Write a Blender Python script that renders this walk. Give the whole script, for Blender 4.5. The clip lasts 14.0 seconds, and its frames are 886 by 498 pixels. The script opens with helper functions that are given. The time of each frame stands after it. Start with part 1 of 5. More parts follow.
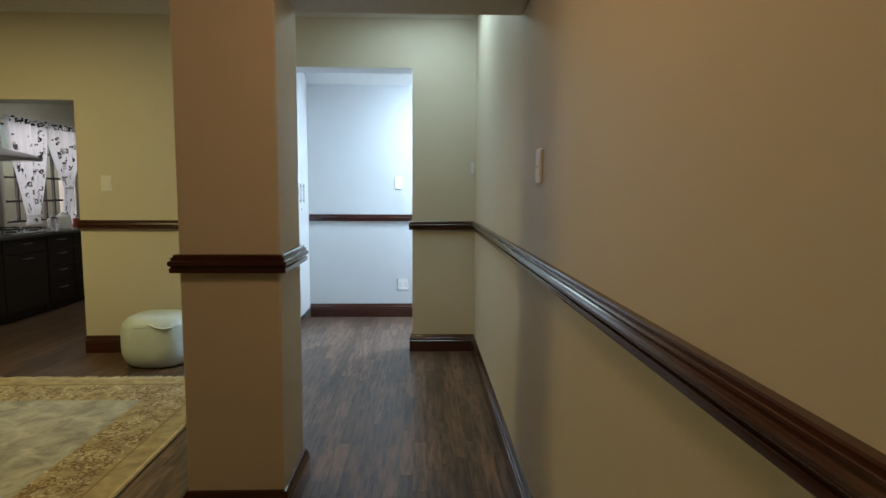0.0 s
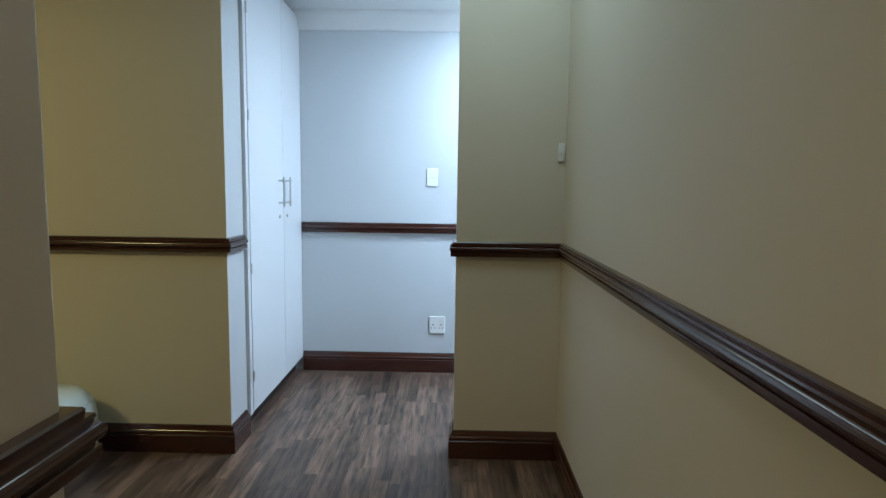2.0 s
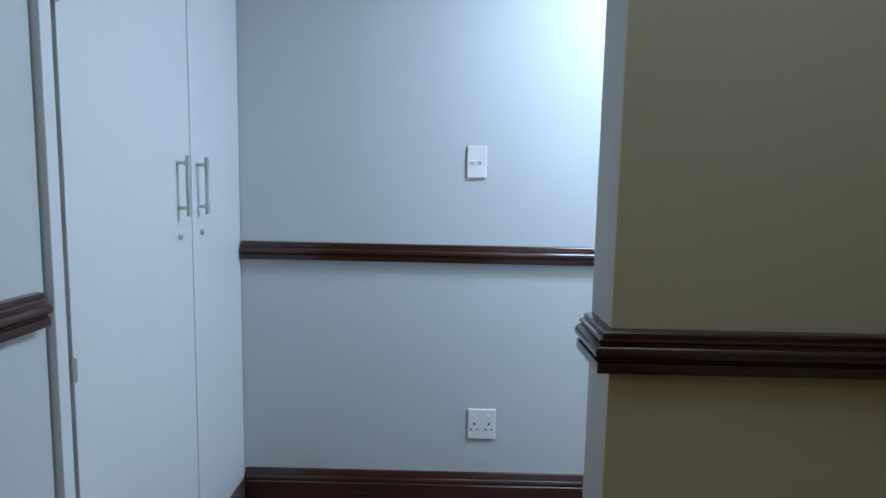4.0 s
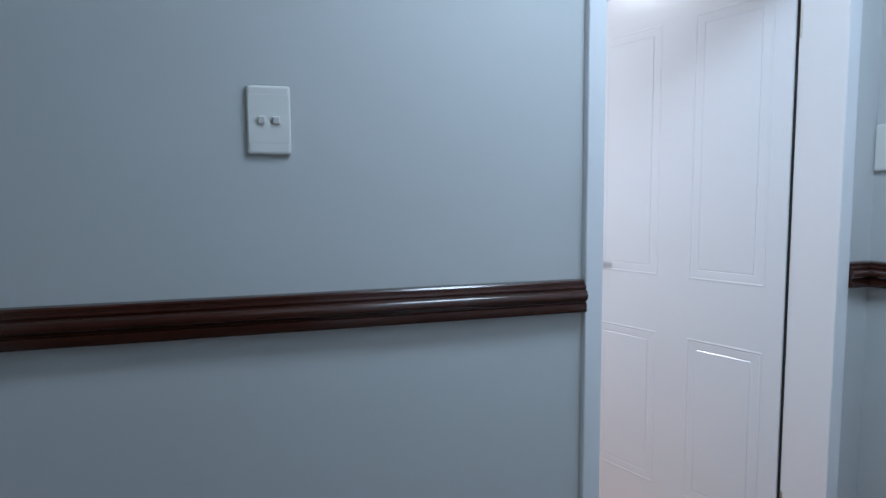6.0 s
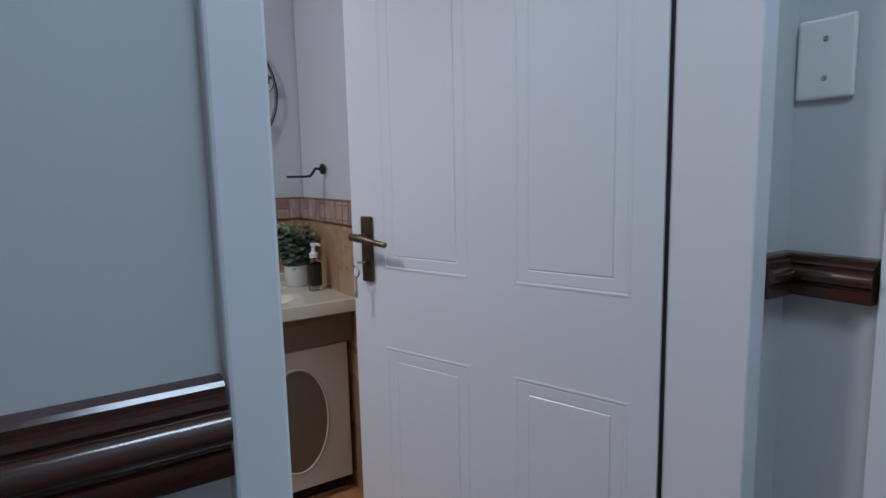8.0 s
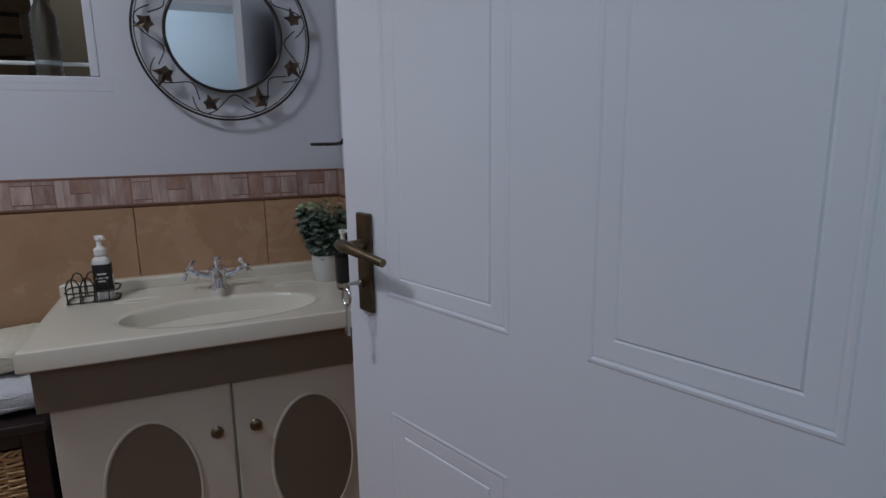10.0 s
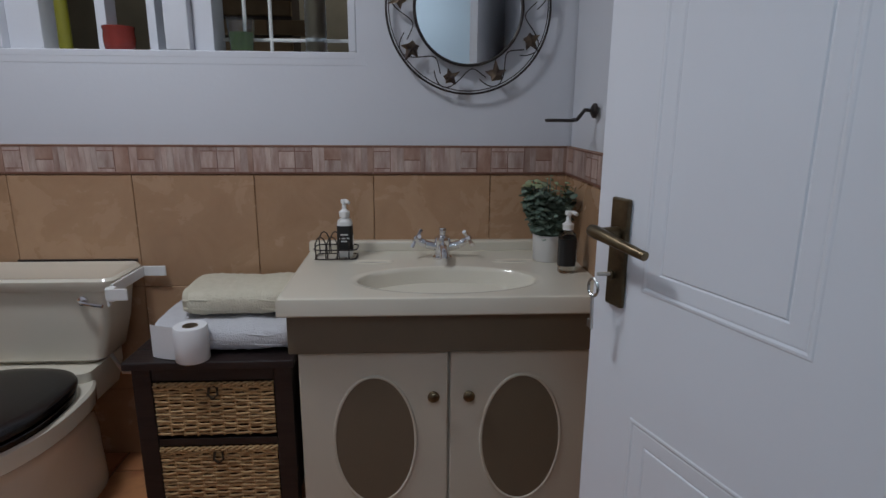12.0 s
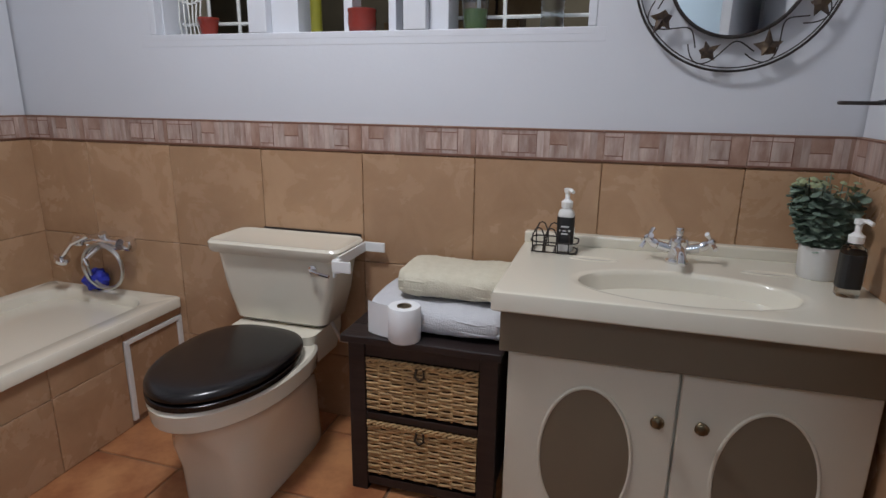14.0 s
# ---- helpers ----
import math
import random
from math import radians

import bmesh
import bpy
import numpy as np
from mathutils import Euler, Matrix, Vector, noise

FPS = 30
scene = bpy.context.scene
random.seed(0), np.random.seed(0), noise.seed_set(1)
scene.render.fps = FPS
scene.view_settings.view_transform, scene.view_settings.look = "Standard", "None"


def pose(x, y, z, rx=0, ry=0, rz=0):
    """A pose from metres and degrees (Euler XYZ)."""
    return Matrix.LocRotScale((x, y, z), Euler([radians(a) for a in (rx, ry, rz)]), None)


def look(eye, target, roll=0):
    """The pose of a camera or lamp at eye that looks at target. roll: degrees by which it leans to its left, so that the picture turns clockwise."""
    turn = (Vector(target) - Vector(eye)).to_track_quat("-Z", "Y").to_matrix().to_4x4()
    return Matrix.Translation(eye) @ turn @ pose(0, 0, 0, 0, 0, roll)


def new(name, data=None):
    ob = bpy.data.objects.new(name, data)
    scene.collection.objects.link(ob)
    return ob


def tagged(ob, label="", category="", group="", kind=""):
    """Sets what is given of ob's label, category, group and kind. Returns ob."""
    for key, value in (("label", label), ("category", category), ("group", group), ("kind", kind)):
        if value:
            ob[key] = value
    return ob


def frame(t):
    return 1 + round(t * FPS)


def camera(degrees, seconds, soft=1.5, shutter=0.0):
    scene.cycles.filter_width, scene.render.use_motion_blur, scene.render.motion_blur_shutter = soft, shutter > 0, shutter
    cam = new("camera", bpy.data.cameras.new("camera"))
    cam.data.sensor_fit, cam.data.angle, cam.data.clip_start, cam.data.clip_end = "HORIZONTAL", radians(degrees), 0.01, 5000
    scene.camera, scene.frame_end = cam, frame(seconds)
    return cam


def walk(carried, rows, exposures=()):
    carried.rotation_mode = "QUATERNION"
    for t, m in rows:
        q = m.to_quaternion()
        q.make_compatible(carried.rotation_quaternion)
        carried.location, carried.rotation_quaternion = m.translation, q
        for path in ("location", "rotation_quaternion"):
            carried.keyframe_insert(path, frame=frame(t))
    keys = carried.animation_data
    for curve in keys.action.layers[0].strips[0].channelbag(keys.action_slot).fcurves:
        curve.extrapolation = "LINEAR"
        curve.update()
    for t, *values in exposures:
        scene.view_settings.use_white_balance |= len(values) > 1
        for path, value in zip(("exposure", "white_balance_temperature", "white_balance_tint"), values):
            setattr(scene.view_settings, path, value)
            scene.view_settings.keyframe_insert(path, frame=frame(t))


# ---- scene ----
cam = camera(75.0, 14.0)
PATH = [
    (0, (0.59, -0.652, 1.225), (0.663, 1.337, 1.026), 0.3),
    (0.5, (0.578, -0.205, 1.228), (0.621, 1.784, 1.022), 0.3),
    (1, (0.577, 0.26, 1.224), (0.572, 2.249, 1.016), 0.7),
    (1.5, (0.547, 0.702, 1.223), (0.512, 2.691, 1.014), 0.7),
    (2, (0.5, 1.152, 1.243), (0.468, 3.14, 1.028), 0.8),
    (2.5, (0.431, 1.613, 1.238), (0.392, 3.6, 1.019), 0.9),
    (2.7, (0.397, 1.787, 1.238), (0.356, 3.774, 1.017), 1.1),
    (5, (0.238, 3.459, 1.17), (0.33, 5.447, 0.972), 0.7),
    (5.5, (0.27, 3.689, 1.152), (0.59, 5.657, 0.992), 0.1),
    (6, (0.36, 3.89, 1.163), (0.931, 5.8, 0.996), -0.4),
    (6.5, (0.452, 4.058, 1.151), (1.223, 5.896, 0.984), -0.9),
    (7, (0.568, 4.214, 1.143), (1.509, 5.97, 0.96), -1.5),
    (7.5, (0.715, 4.374, 1.122), (1.774, 6.058, 0.919), -1.7),
    (7.7, (0.788, 4.438, 1.129), (1.868, 6.106, 0.898), -1.5),
    (10, (1.250, 4.922, 1.151), (2.016, 6.728, 0.762), -0.8),
    (10.5, (1.245, 4.949, 1.152), (1.862, 6.807, 0.743), -0.2),
    (11, (1.229, 4.973, 1.149), (1.692, 6.870, 0.717), -0.0),
    (11.5, (1.205, 4.984, 1.152), (1.499, 6.910, 0.702), 0.1),
    (12, (1.186, 4.997, 1.150), (1.301, 6.939, 0.687), 0.4),
    (12.5, (1.164, 5.005, 1.146), (1.113, 6.948, 0.671), 0.5),
    (13, (1.144, 5.026, 1.141), (0.931, 6.953, 0.652), 0.5),
    (13.5, (1.119, 5.064, 1.134), (0.759, 6.967, 0.634), 0.7),
    (14, (1.102, 5.118, 1.132), (0.563, 6.975, 0.621), 0.7),
]
walk(cam, [(t, look(eye, target, roll)) for t, eye, target, roll in PATH],
     [(0, 0.0, 6350, 8), (1, -0.05, 6180, 8), (2, -0.3, 5970, 8), (2.7, -0.5, 5900, 8), (4.8, -1.4, 6120, 10), (5.5, -1.8, 6150, 10), (6.5, -2.15, 6300, 11), (7.5, -2.55, 6320, 12), (10, -3.2, 6220, 12), (12, -3.0, 6350, 11), (13, -2.8, 6500, 11), (14, -2.4, 6600, 12)])

# ---- world, lights, exposure ----
world = bpy.data.worlds.new("world")
scene.world = world
world.use_nodes = True
wn = world.node_tree
sky = wn.nodes.new("ShaderNodeTexSky")
sky.sky_type = "NISHITA"
sky.sun_disc = False
sky.sun_elevation = radians(35)
sky.sun_rotation = radians(250)
wn.links.new(sky.outputs[0], wn.nodes["Background"].inputs[0])
wn.nodes["Background"].inputs[1].default_value = 0.06


def area_lamp(name, place, target, power, colour, size, size_y=0, spread=180):
    lamp = bpy.data.lights.new(name, "AREA")
    lamp.energy, lamp.color, lamp.size = power, colour, size
    lamp.spread = radians(spread)
    if size_y:
        lamp.shape, lamp.size_y = "RECTANGLE", size_y
    else:
        lamp.shape = "DISK"
    ob = new(name, lamp)
    ob.matrix_world = look(place, target)
    return ob


area_lamp("lounge_lamp", (-2.2, 1.9, 2.5), (-2.2, 1.9, 0), 30, (1.0, 0.82, 0.33), 0.5)
area_lamp("hall_lamp_near", (0.42, 0.25, 2.5), (0.42, 0.25, 0), 7.6, (1.0, 0.58, 0.30), 0.5)
area_lamp("hall_lamp_far", (0.60, 3.05, 2.5), (0.60, 3.05, 0), 7.4, (0.76, 0.98, 1.0), 0.8)
area_lamp("lobby_lamp", (1.10, 4.30, 2.28), (1.10, 4.30, 0), 58, (0.66, 0.83, 1.0), 0.45)
area_lamp("bathroom_lamp", (0.32, 5.98, 2.36), (0.32, 5.98, 0), 112, (0.88, 0.93, 1.0), 0.3)
# Unseen fill, added to light the curtain fronts and kitchen walls.
area_lamp("kitchen_fill", (-2.5, 5.6, 2.5), (-2.5, 5.6, 0), 7, (0.93, 1.0, 0.95), 0.5)
# Unseen fill under the porch roof, added to brighten its back wall.
area_lamp("porch_fill", (0.6, 8.45, 2.65), (0.6, 9.0, 1.0), 60, (1.0, 0.98, 0.92), 1.6, 0.8)


# ---- materials ----
def material(name, colour, rough=0.6, metal=0.0, second=None, scale=6.0, amount=0.5, bump=0.0, bump_scale=60.0, vary=0.0,
             coat=0.0, stretch=(1, 1, 1), island=0.0, detail=6.0, distort=0.0):
    m = bpy.data.materials.new(name)
    m.use_nodes = True
    nt = m.node_tree
    b = nt.nodes["Principled BSDF"]
    b.inputs["Roughness"].default_value = rough
    b.inputs["Metallic"].default_value = metal
    b.inputs["Coat Weight"].default_value = coat
    b.inputs["Coat Roughness"].default_value = 0.12
    tc = nt.nodes.new("ShaderNodeTexCoord")
    mp = nt.nodes.new("ShaderNodeMapping")
    mp.inputs["Scale"].default_value = stretch
    nt.links.new(tc.outputs["Object"], mp.inputs["Vector"])
    vec = mp.outputs[0]
    if vary or island:
        src = nt.nodes.new("ShaderNodeObjectInfo").outputs["Random"] if vary else nt.nodes.new("ShaderNodeNewGeometry").outputs["Random Per Island"]
        add = nt.nodes.new("ShaderNodeVectorMath")
        add.operation = "ADD"
        mul = nt.nodes.new("ShaderNodeMath")
        mul.operation = "MULTIPLY"
        mul.inputs[1].default_value = 37.0
        nt.links.new(src, mul.inputs[0])
        nt.links.new(vec, add.inputs[0])
        nt.links.new(mul.outputs[0], add.inputs[1])
        vec = add.outputs[0]
    second = second or tuple(c * 0.82 for c in colour)
    n1 = nt.nodes.new("ShaderNodeTexNoise")
    n1.inputs["Scale"].default_value = scale
    n1.inputs["Detail"].default_value = detail
    n1.inputs["Roughness"].default_value = 0.62
    n1.inputs["Distortion"].default_value = distort
    nt.links.new(vec, n1.inputs["Vector"])
    ramp = nt.nodes.new("ShaderNodeMapRange")
    ramp.inputs[1].default_value, ramp.inputs[2].default_value = 0.5 - 0.28 / max(amount, 0.1) * 0.5, 0.5 + 0.28 / max(amount, 0.1) * 0.5
    nt.links.new(n1.outputs[0], ramp.inputs[0])
    mix = nt.nodes.new("ShaderNodeMix")
    mix.data_type = "RGBA"
    mix.inputs[6].default_value, mix.inputs[7].default_value = (*second, 1), (*colour, 1)
    nt.links.new(ramp.outputs[0], mix.inputs[0])
    col = mix.outputs[2]
    if vary or island:
        hsv = nt.nodes.new("ShaderNodeHueSaturation")
        mr = nt.nodes.new("ShaderNodeMapRange")
        v = vary or island
        mr.inputs[3].default_value, mr.inputs[4].default_value = 1 - v, 1 + v
        nt.links.new(src, mr.inputs[0])
        nt.links.new(mr.outputs[0], hsv.inputs["Value"])
        nt.links.new(col, hsv.inputs["Color"])
        col = hsv.outputs[0]
    nt.links.new(col, b.inputs["Base Color"])
    # uneven gloss
    rr = nt.nodes.new("ShaderNodeMapRange")
    rr.inputs[3].default_value, rr.inputs[4].default_value = max(0.02, rough * (1 - 0.3 * amount)), min(1, rough * (1 + 0.3 * amount))
    nt.links.new(n1.outputs[0], rr.inputs[0])
    nt.links.new(rr.outputs[0], b.inputs["Roughness"])
    if bump:
        n2 = nt.nodes.new("ShaderNodeTexNoise")
        n2.inputs["Scale"].default_value = bump_scale
        n2.inputs["Detail"].default_value = 4
        nt.links.new(vec, n2.inputs["Vector"])
        bp = nt.nodes.new("ShaderNodeBump")
        bp.inputs["Strength"].default_value = bump
        bp.inputs["Distance"].default_value = 0.004
        nt.links.new(n2.outputs[0], bp.inputs["Height"])
        nt.links.new(bp.outputs[0], b.inputs["Normal"])
    return m


def glass_material(name, colour, rough=0.02, ior=1.45):
    m = bpy.data.materials.new(name)
    m.use_nodes = True
    b = m.node_tree.nodes["Principled BSDF"]
    b.inputs["Base Color"].default_value = (*colour, 1)
    b.inputs["Roughness"].default_value = rough
    b.inputs["IOR"].default_value = ior
    b.inputs["Transmission Weight"].default_value = 1.0
    return m


CREAM = material("cream_wall_paint", (0.67, 0.62, 0.52), 0.55, second=(0.64, 0.59, 0.495), scale=2.2, amount=0.4, bump=0.035, bump_scale=160)
GREY = material("pale_grey_wall_paint", (0.60, 0.62, 0.63), 0.5, second=(0.58, 0.60, 0.61), scale=2.0, amount=0.4, bump=0.035, bump_scale=160)
BATHWALL = material("bathroom_white_paint", (0.645, 0.66, 0.70), 0.6, second=(0.61, 0.625, 0.665), scale=2.5, amount=0.4, bump=0.07, bump_scale=90)
CEIL = material("white_ceiling_paint", (0.80, 0.80, 0.78), 0.7, second=(0.74, 0.74, 0.72), scale=2, bump=0.08)
WHITE = material("white_gloss_enamel", (0.81, 0.83, 0.865), 0.2, second=(0.80, 0.82, 0.855), scale=3, amount=0.1, bump=0.03, bump_scale=25)
CUPWHITE = material("white_cupboard_melamine", (0.76, 0.77, 0.78), 0.4, second=(0.72, 0.73, 0.74), scale=3, amount=0.3, bump=0.03)
PLASTIC = material("white_plastic", (0.82, 0.82, 0.80), 0.3, second=(0.80, 0.80, 0.78), scale=4, amount=0.2)
MAHOG = material("dark_mahogany_varnish", (0.060, 0.017, 0.011), 0.2, second=(0.036, 0.012, 0.009), scale=5, amount=0.4, bump=0.02, bump_scale=50, coat=0.5, stretch=(1, 1, 6))
PLANK = material("dark_brown_vinyl_plank", (0.21, 0.135, 0.095), 0.34, second=(0.034, 0.023, 0.020), scale=4.6, amount=1.0, bump=0.10, bump_scale=20, vary=0.38, stretch=(9, 0.9, 1), detail=9)
PLANKREST = material("dark_brown_vinyl_floor", (0.17, 0.105, 0.072), 0.34, second=(0.04, 0.026, 0.021), scale=4.0, amount=0.9, bump=0.1, bump_scale=20, island=0.38, stretch=(9, 0.9, 1), detail=9)
UNDER = material("dark_joint", (0.03, 0.022, 0.018), 0.8)
GROUT = material("brown_grout", (0.30, 0.175, 0.105), 0.85, scale=20, bump=0.2)
TILE = material("ochre_stone_wall_tile", (0.51, 0.325, 0.195), 0.27, second=(0.375, 0.218, 0.122), scale=6.5, amount=0.6, bump=0.10, bump_scale=45, vary=0.06, detail=15, distort=0.5)
FLOORTILE = material("terracotta_floor_tile", (0.54, 0.25, 0.11), 0.33, second=(0.30, 0.105, 0.045), scale=7, amount=0.9, bump=0.08, vary=0.14)
BORDER_A = material("pinkish_border_tile", (0.44, 0.30, 0.24), 0.4, second=(0.30, 0.17, 0.125), scale=26, amount=0.9, bump=0.2, bump_scale=70, vary=0.06, stretch=(1, 1, 0.4))
BORDER_B = material("pale_border_relief", (0.55, 0.44, 0.39), 0.4, second=(0.32, 0.20, 0.16), scale=34, amount=0.95, bump=0.25, bump_scale=70, island=0.14, stretch=(1, 1, 0.22), detail=10)
BORDER_C = material("brown_border_edge", (0.24, 0.11, 0.075), 0.4, second=(0.19, 0.085, 0.055), scale=20)
IVORY = material("ivory_ceramic", (0.78, 0.73, 0.61), 0.13, second=(0.75, 0.70, 0.58), scale=4, amount=0.3, coat=0.4)
IVORYTOP = material("ivory_cast_marble", (0.74, 0.69, 0.57), 0.14, second=(0.71, 0.66, 0.545), scale=5, amount=0.4, coat=0.3)
CREAMDOOR = material("cream_cabinet_paint", (0.62, 0.565, 0.45), 0.42, second=(0.58, 0.53, 0.44), scale=5, amount=0.4, bump=0.06)
TAUPE = material("taupe_cabinet_paint", (0.170, 0.132, 0.088), 0.42, second=(0.150, 0.117, 0.078), scale=5, amount=0.4, bump=0.06)
BLACKSEAT = material("black_glossy_wood", (0.005, 0.0045, 0.005), 0.24, second=(0.008, 0.006, 0.007), scale=6, coat=0.0)
DARKWOOD = material("very_dark_stained_wood", (0.013, 0.008, 0.008), 0.40, second=(0.028, 0.017, 0.015), scale=8, amount=0.7, bump=0.25, bump_scale=30, stretch=(0.6, 6, 6))
WICKER = material("tan_seagrass", (0.62, 0.42, 0.20), 0.65, second=(0.36, 0.20, 0.08), scale=55, amount=0.9, bump=0.4, bump_scale=140, island=0.2)
# Near-black: paints the shade between strands, and colours the dark pull loop.
WICKERDARK = material("weave_shade_and_dark_loop", (0.05, 0.03, 0.014), 0.9, scale=30)
CHROME = material("chrome", (0.82, 0.82, 0.84), 0.08, 1.0, second=(0.78, 0.78, 0.8), scale=4, amount=0.3)
STEEL = material("brushed_steel", (0.62, 0.62, 0.6), 0.3, 1.0, scale=8)
BRONZE = material("antique_bronze", (0.20, 0.15, 0.085), 0.34, 0.9, second=(0.08, 0.06, 0.04), scale=22, amount=0.8)
IRON = material("dark_wrought_iron", (0.028, 0.025, 0.026), 0.45, 0.6, second=(0.06, 0.048, 0.042), scale=25)
LEAFIRON = material("rusty_metal_leaf", (0.24, 0.17, 0.11), 0.5, 0.6, second=(0.06, 0.05, 0.06), scale=30, amount=0.9)
TOWELW = material("white_towelling", (0.66, 0.66, 0.68), 0.95, second=(0.60, 0.60, 0.63), scale=40, bump=1.0, bump_scale=260)
TOWELC = material("cream_towelling", (0.70, 0.65, 0.52), 0.95, second=(0.60, 0.55, 0.42), scale=40, bump=1.0, bump_scale=200)
PAPER = material("white_tissue_paper", (0.80, 0.80, 0.80), 0.9, second=(0.77, 0.77, 0.78), scale=20, bump=0.15, bump_scale=120)
CARD = material("brown_cardboard", (0.25, 0.19, 0.13), 0.9)
LABELB = material("black_paper_label", (0.012, 0.012, 0.013), 0.5)
LABELW = material("white_label_print", (0.75, 0.75, 0.73), 0.6)
CLEARP = glass_material("clear_plastic", (0.95, 0.97, 0.97), 0.05)
LIQUID = glass_material("clear_soap", (0.86, 0.88, 0.84), 0.05, 1.35)
PLANTG = material("dusty_green_leaf", (0.19, 0.25, 0.19), 0.6, second=(0.08, 0.125, 0.095), scale=14, amount=0.8, island=0.35)
PLANTY = material("pale_green_leaf_tip", (0.33, 0.37, 0.20), 0.6, second=(0.20, 0.24, 0.13), scale=14, island=0.25)
SOIL = material("dark_soil", (0.03, 0.022, 0.015), 0.95, bump=0.8, scale=60)
POTW = material("white_glazed_pot", (0.74, 0.73, 0.70), 0.35, scale=6, amount=0.3)
BLUE = material("blue_sponge_net", (0.03, 0.05, 0.55), 0.6, second=(0.02, 0.03, 0.35), scale=60, bump=0.8)
MIRROR = material("mirror_silver", (0.88, 0.90, 0.90), 0.015, 1.0, second=(0.87, 0.89, 0.89), scale=2, amount=0.2)
PANE = glass_material("window_glass", (0.96, 0.98, 0.98), 0.0)
RED = material("red_glazed_pot", (0.27, 0.032, 0.02), 0.22, second=(0.17, 0.022, 0.015), scale=8)
GREENG = glass_material("green_glass", (0.30, 0.50, 0.12), 0.05)
YELLOWG = material("yellow_green_bottle", (0.22, 0.21, 0.02), 0.3)
MILKY = glass_material("cloudy_plastic", (0.86, 0.91, 0.94), 0.35, 1.2)
GREENC = material("fresh_green_contents", (0.10, 0.20, 0.04), 0.5)
BRICK = material("porch_brick", (0.42, 0.30, 0.17), 0.9, second=(0.30, 0.19, 0.10), scale=12, bump=0.4, vary=0.2)
MORTAR = material("mortar", (0.10, 0.07, 0.05), 0.95, scale=20, bump=0.4)
PORCH = material("porch_plaster", (0.28, 0.25, 0.19), 0.9, second=(0.20, 0.18, 0.14), scale=4, bump=0.2)
BAR = material("white_painted_bars", (0.72, 0.73, 0.70), 0.45, scale=10)
RUGF = material("rug_faded_field", (0.50, 0.47, 0.37), 0.98, second=(0.24, 0.225, 0.18), scale=7, amount=0.95, bump=0.9, bump_scale=220, detail=12, distort=0.8)
RUGB = material("rug_gold_border", (0.50, 0.40, 0.20), 0.98, second=(0.30, 0.22, 0.11), scale=14, amount=0.9, bump=0.9, bump_scale=220)
RUGD = material("rug_brown_motif", (0.22, 0.14, 0.07), 0.98, second=(0.26, 0.17, 0.09), scale=30, bump=0.9, bump_scale=220, island=0.3)
RUGP = material("rug_cream_motif", (0.68, 0.57, 0.36), 0.98, second=(0.36, 0.28, 0.17), scale=30, bump=0.9, bump_scale=220, island=0.3)
FRINGE = material("cream_rug_fringe", (0.60, 0.50, 0.27), 0.95, scale=30, island=0.2)
LEATHER = material("white_leatherette", (0.62, 0.69, 0.69), 0.45, second=(0.52, 0.60, 0.58), scale=7, bump=0.25, bump_scale=25)
KITCH = material("black_brown_kitchen_front", (0.010, 0.007, 0.006), 0.45, second=(0.015, 0.010, 0.008), scale=6, stretch=(1, 1, 8))
COUNTER = material("dark_stone_worktop", (0.09, 0.085, 0.08), 0.25, second=(0.04, 0.04, 0.04), scale=60, amount=1)
CURTAIN = material("white_printed_cotton", (0.74, 0.75, 0.75), 0.9, second=(0.64, 0.65, 0.66), scale=9, bump=0.2)
ct = CURTAIN.node_tree
thin = ct.nodes.new("ShaderNodeBsdfTranslucent")
thin.inputs["Color"].default_value = (0.78, 0.80, 0.82, 1)
blend = ct.nodes.new("ShaderNodeMixShader")
blend.inputs[0].default_value = 0.45
ct.links.new(ct.nodes["Principled BSDF"].outputs[0], blend.inputs[1])
ct.links.new(thin.outputs[0], blend.inputs[2])
ct.links.new(blend.outputs[0], ct.nodes["Material Output"].inputs[0])
PRINT = material("black_printed_motif", (0.03, 0.035, 0.035), 0.9, island=0.5)
# The sheet's own glow replaces daylight on the yard and backlights the curtains.
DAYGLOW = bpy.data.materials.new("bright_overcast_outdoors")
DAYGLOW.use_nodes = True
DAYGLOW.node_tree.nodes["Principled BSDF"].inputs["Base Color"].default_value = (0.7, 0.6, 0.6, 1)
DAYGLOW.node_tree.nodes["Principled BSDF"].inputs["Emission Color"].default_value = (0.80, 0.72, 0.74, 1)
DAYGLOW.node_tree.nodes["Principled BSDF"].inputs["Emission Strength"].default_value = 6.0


# ---- mesh helpers ----
def to_object(name, bm, mat, smooth=False):
    me = bpy.data.meshes.new(name)
    bmesh.ops.recalc_face_normals(bm, faces=bm.faces)
    if smooth:
        for f in bm.faces:
            f.smooth = True
    bm.to_mesh(me)
    bm.free()
    if smooth:
        me.set_sharp_from_angle(angle=radians(40))
    for m in (mat if isinstance(mat, (list, tuple)) else [mat]):
        me.materials.append(m)
    return new(name, me)


def part(name, bm, mat, parent, label="", smooth=False):
    ob = to_object(name, bm, mat, smooth)
    ob.parent = parent
    if label:
        tagged(ob, label)
    return ob


def thing(name, place, label, category, group="", kind="", rz=0):
    ob = new(name)
    ob.empty_display_size = 0.05
    ob.matrix_world = pose(*place, 0, 0, rz)
    return tagged(ob, label, category, group, kind)


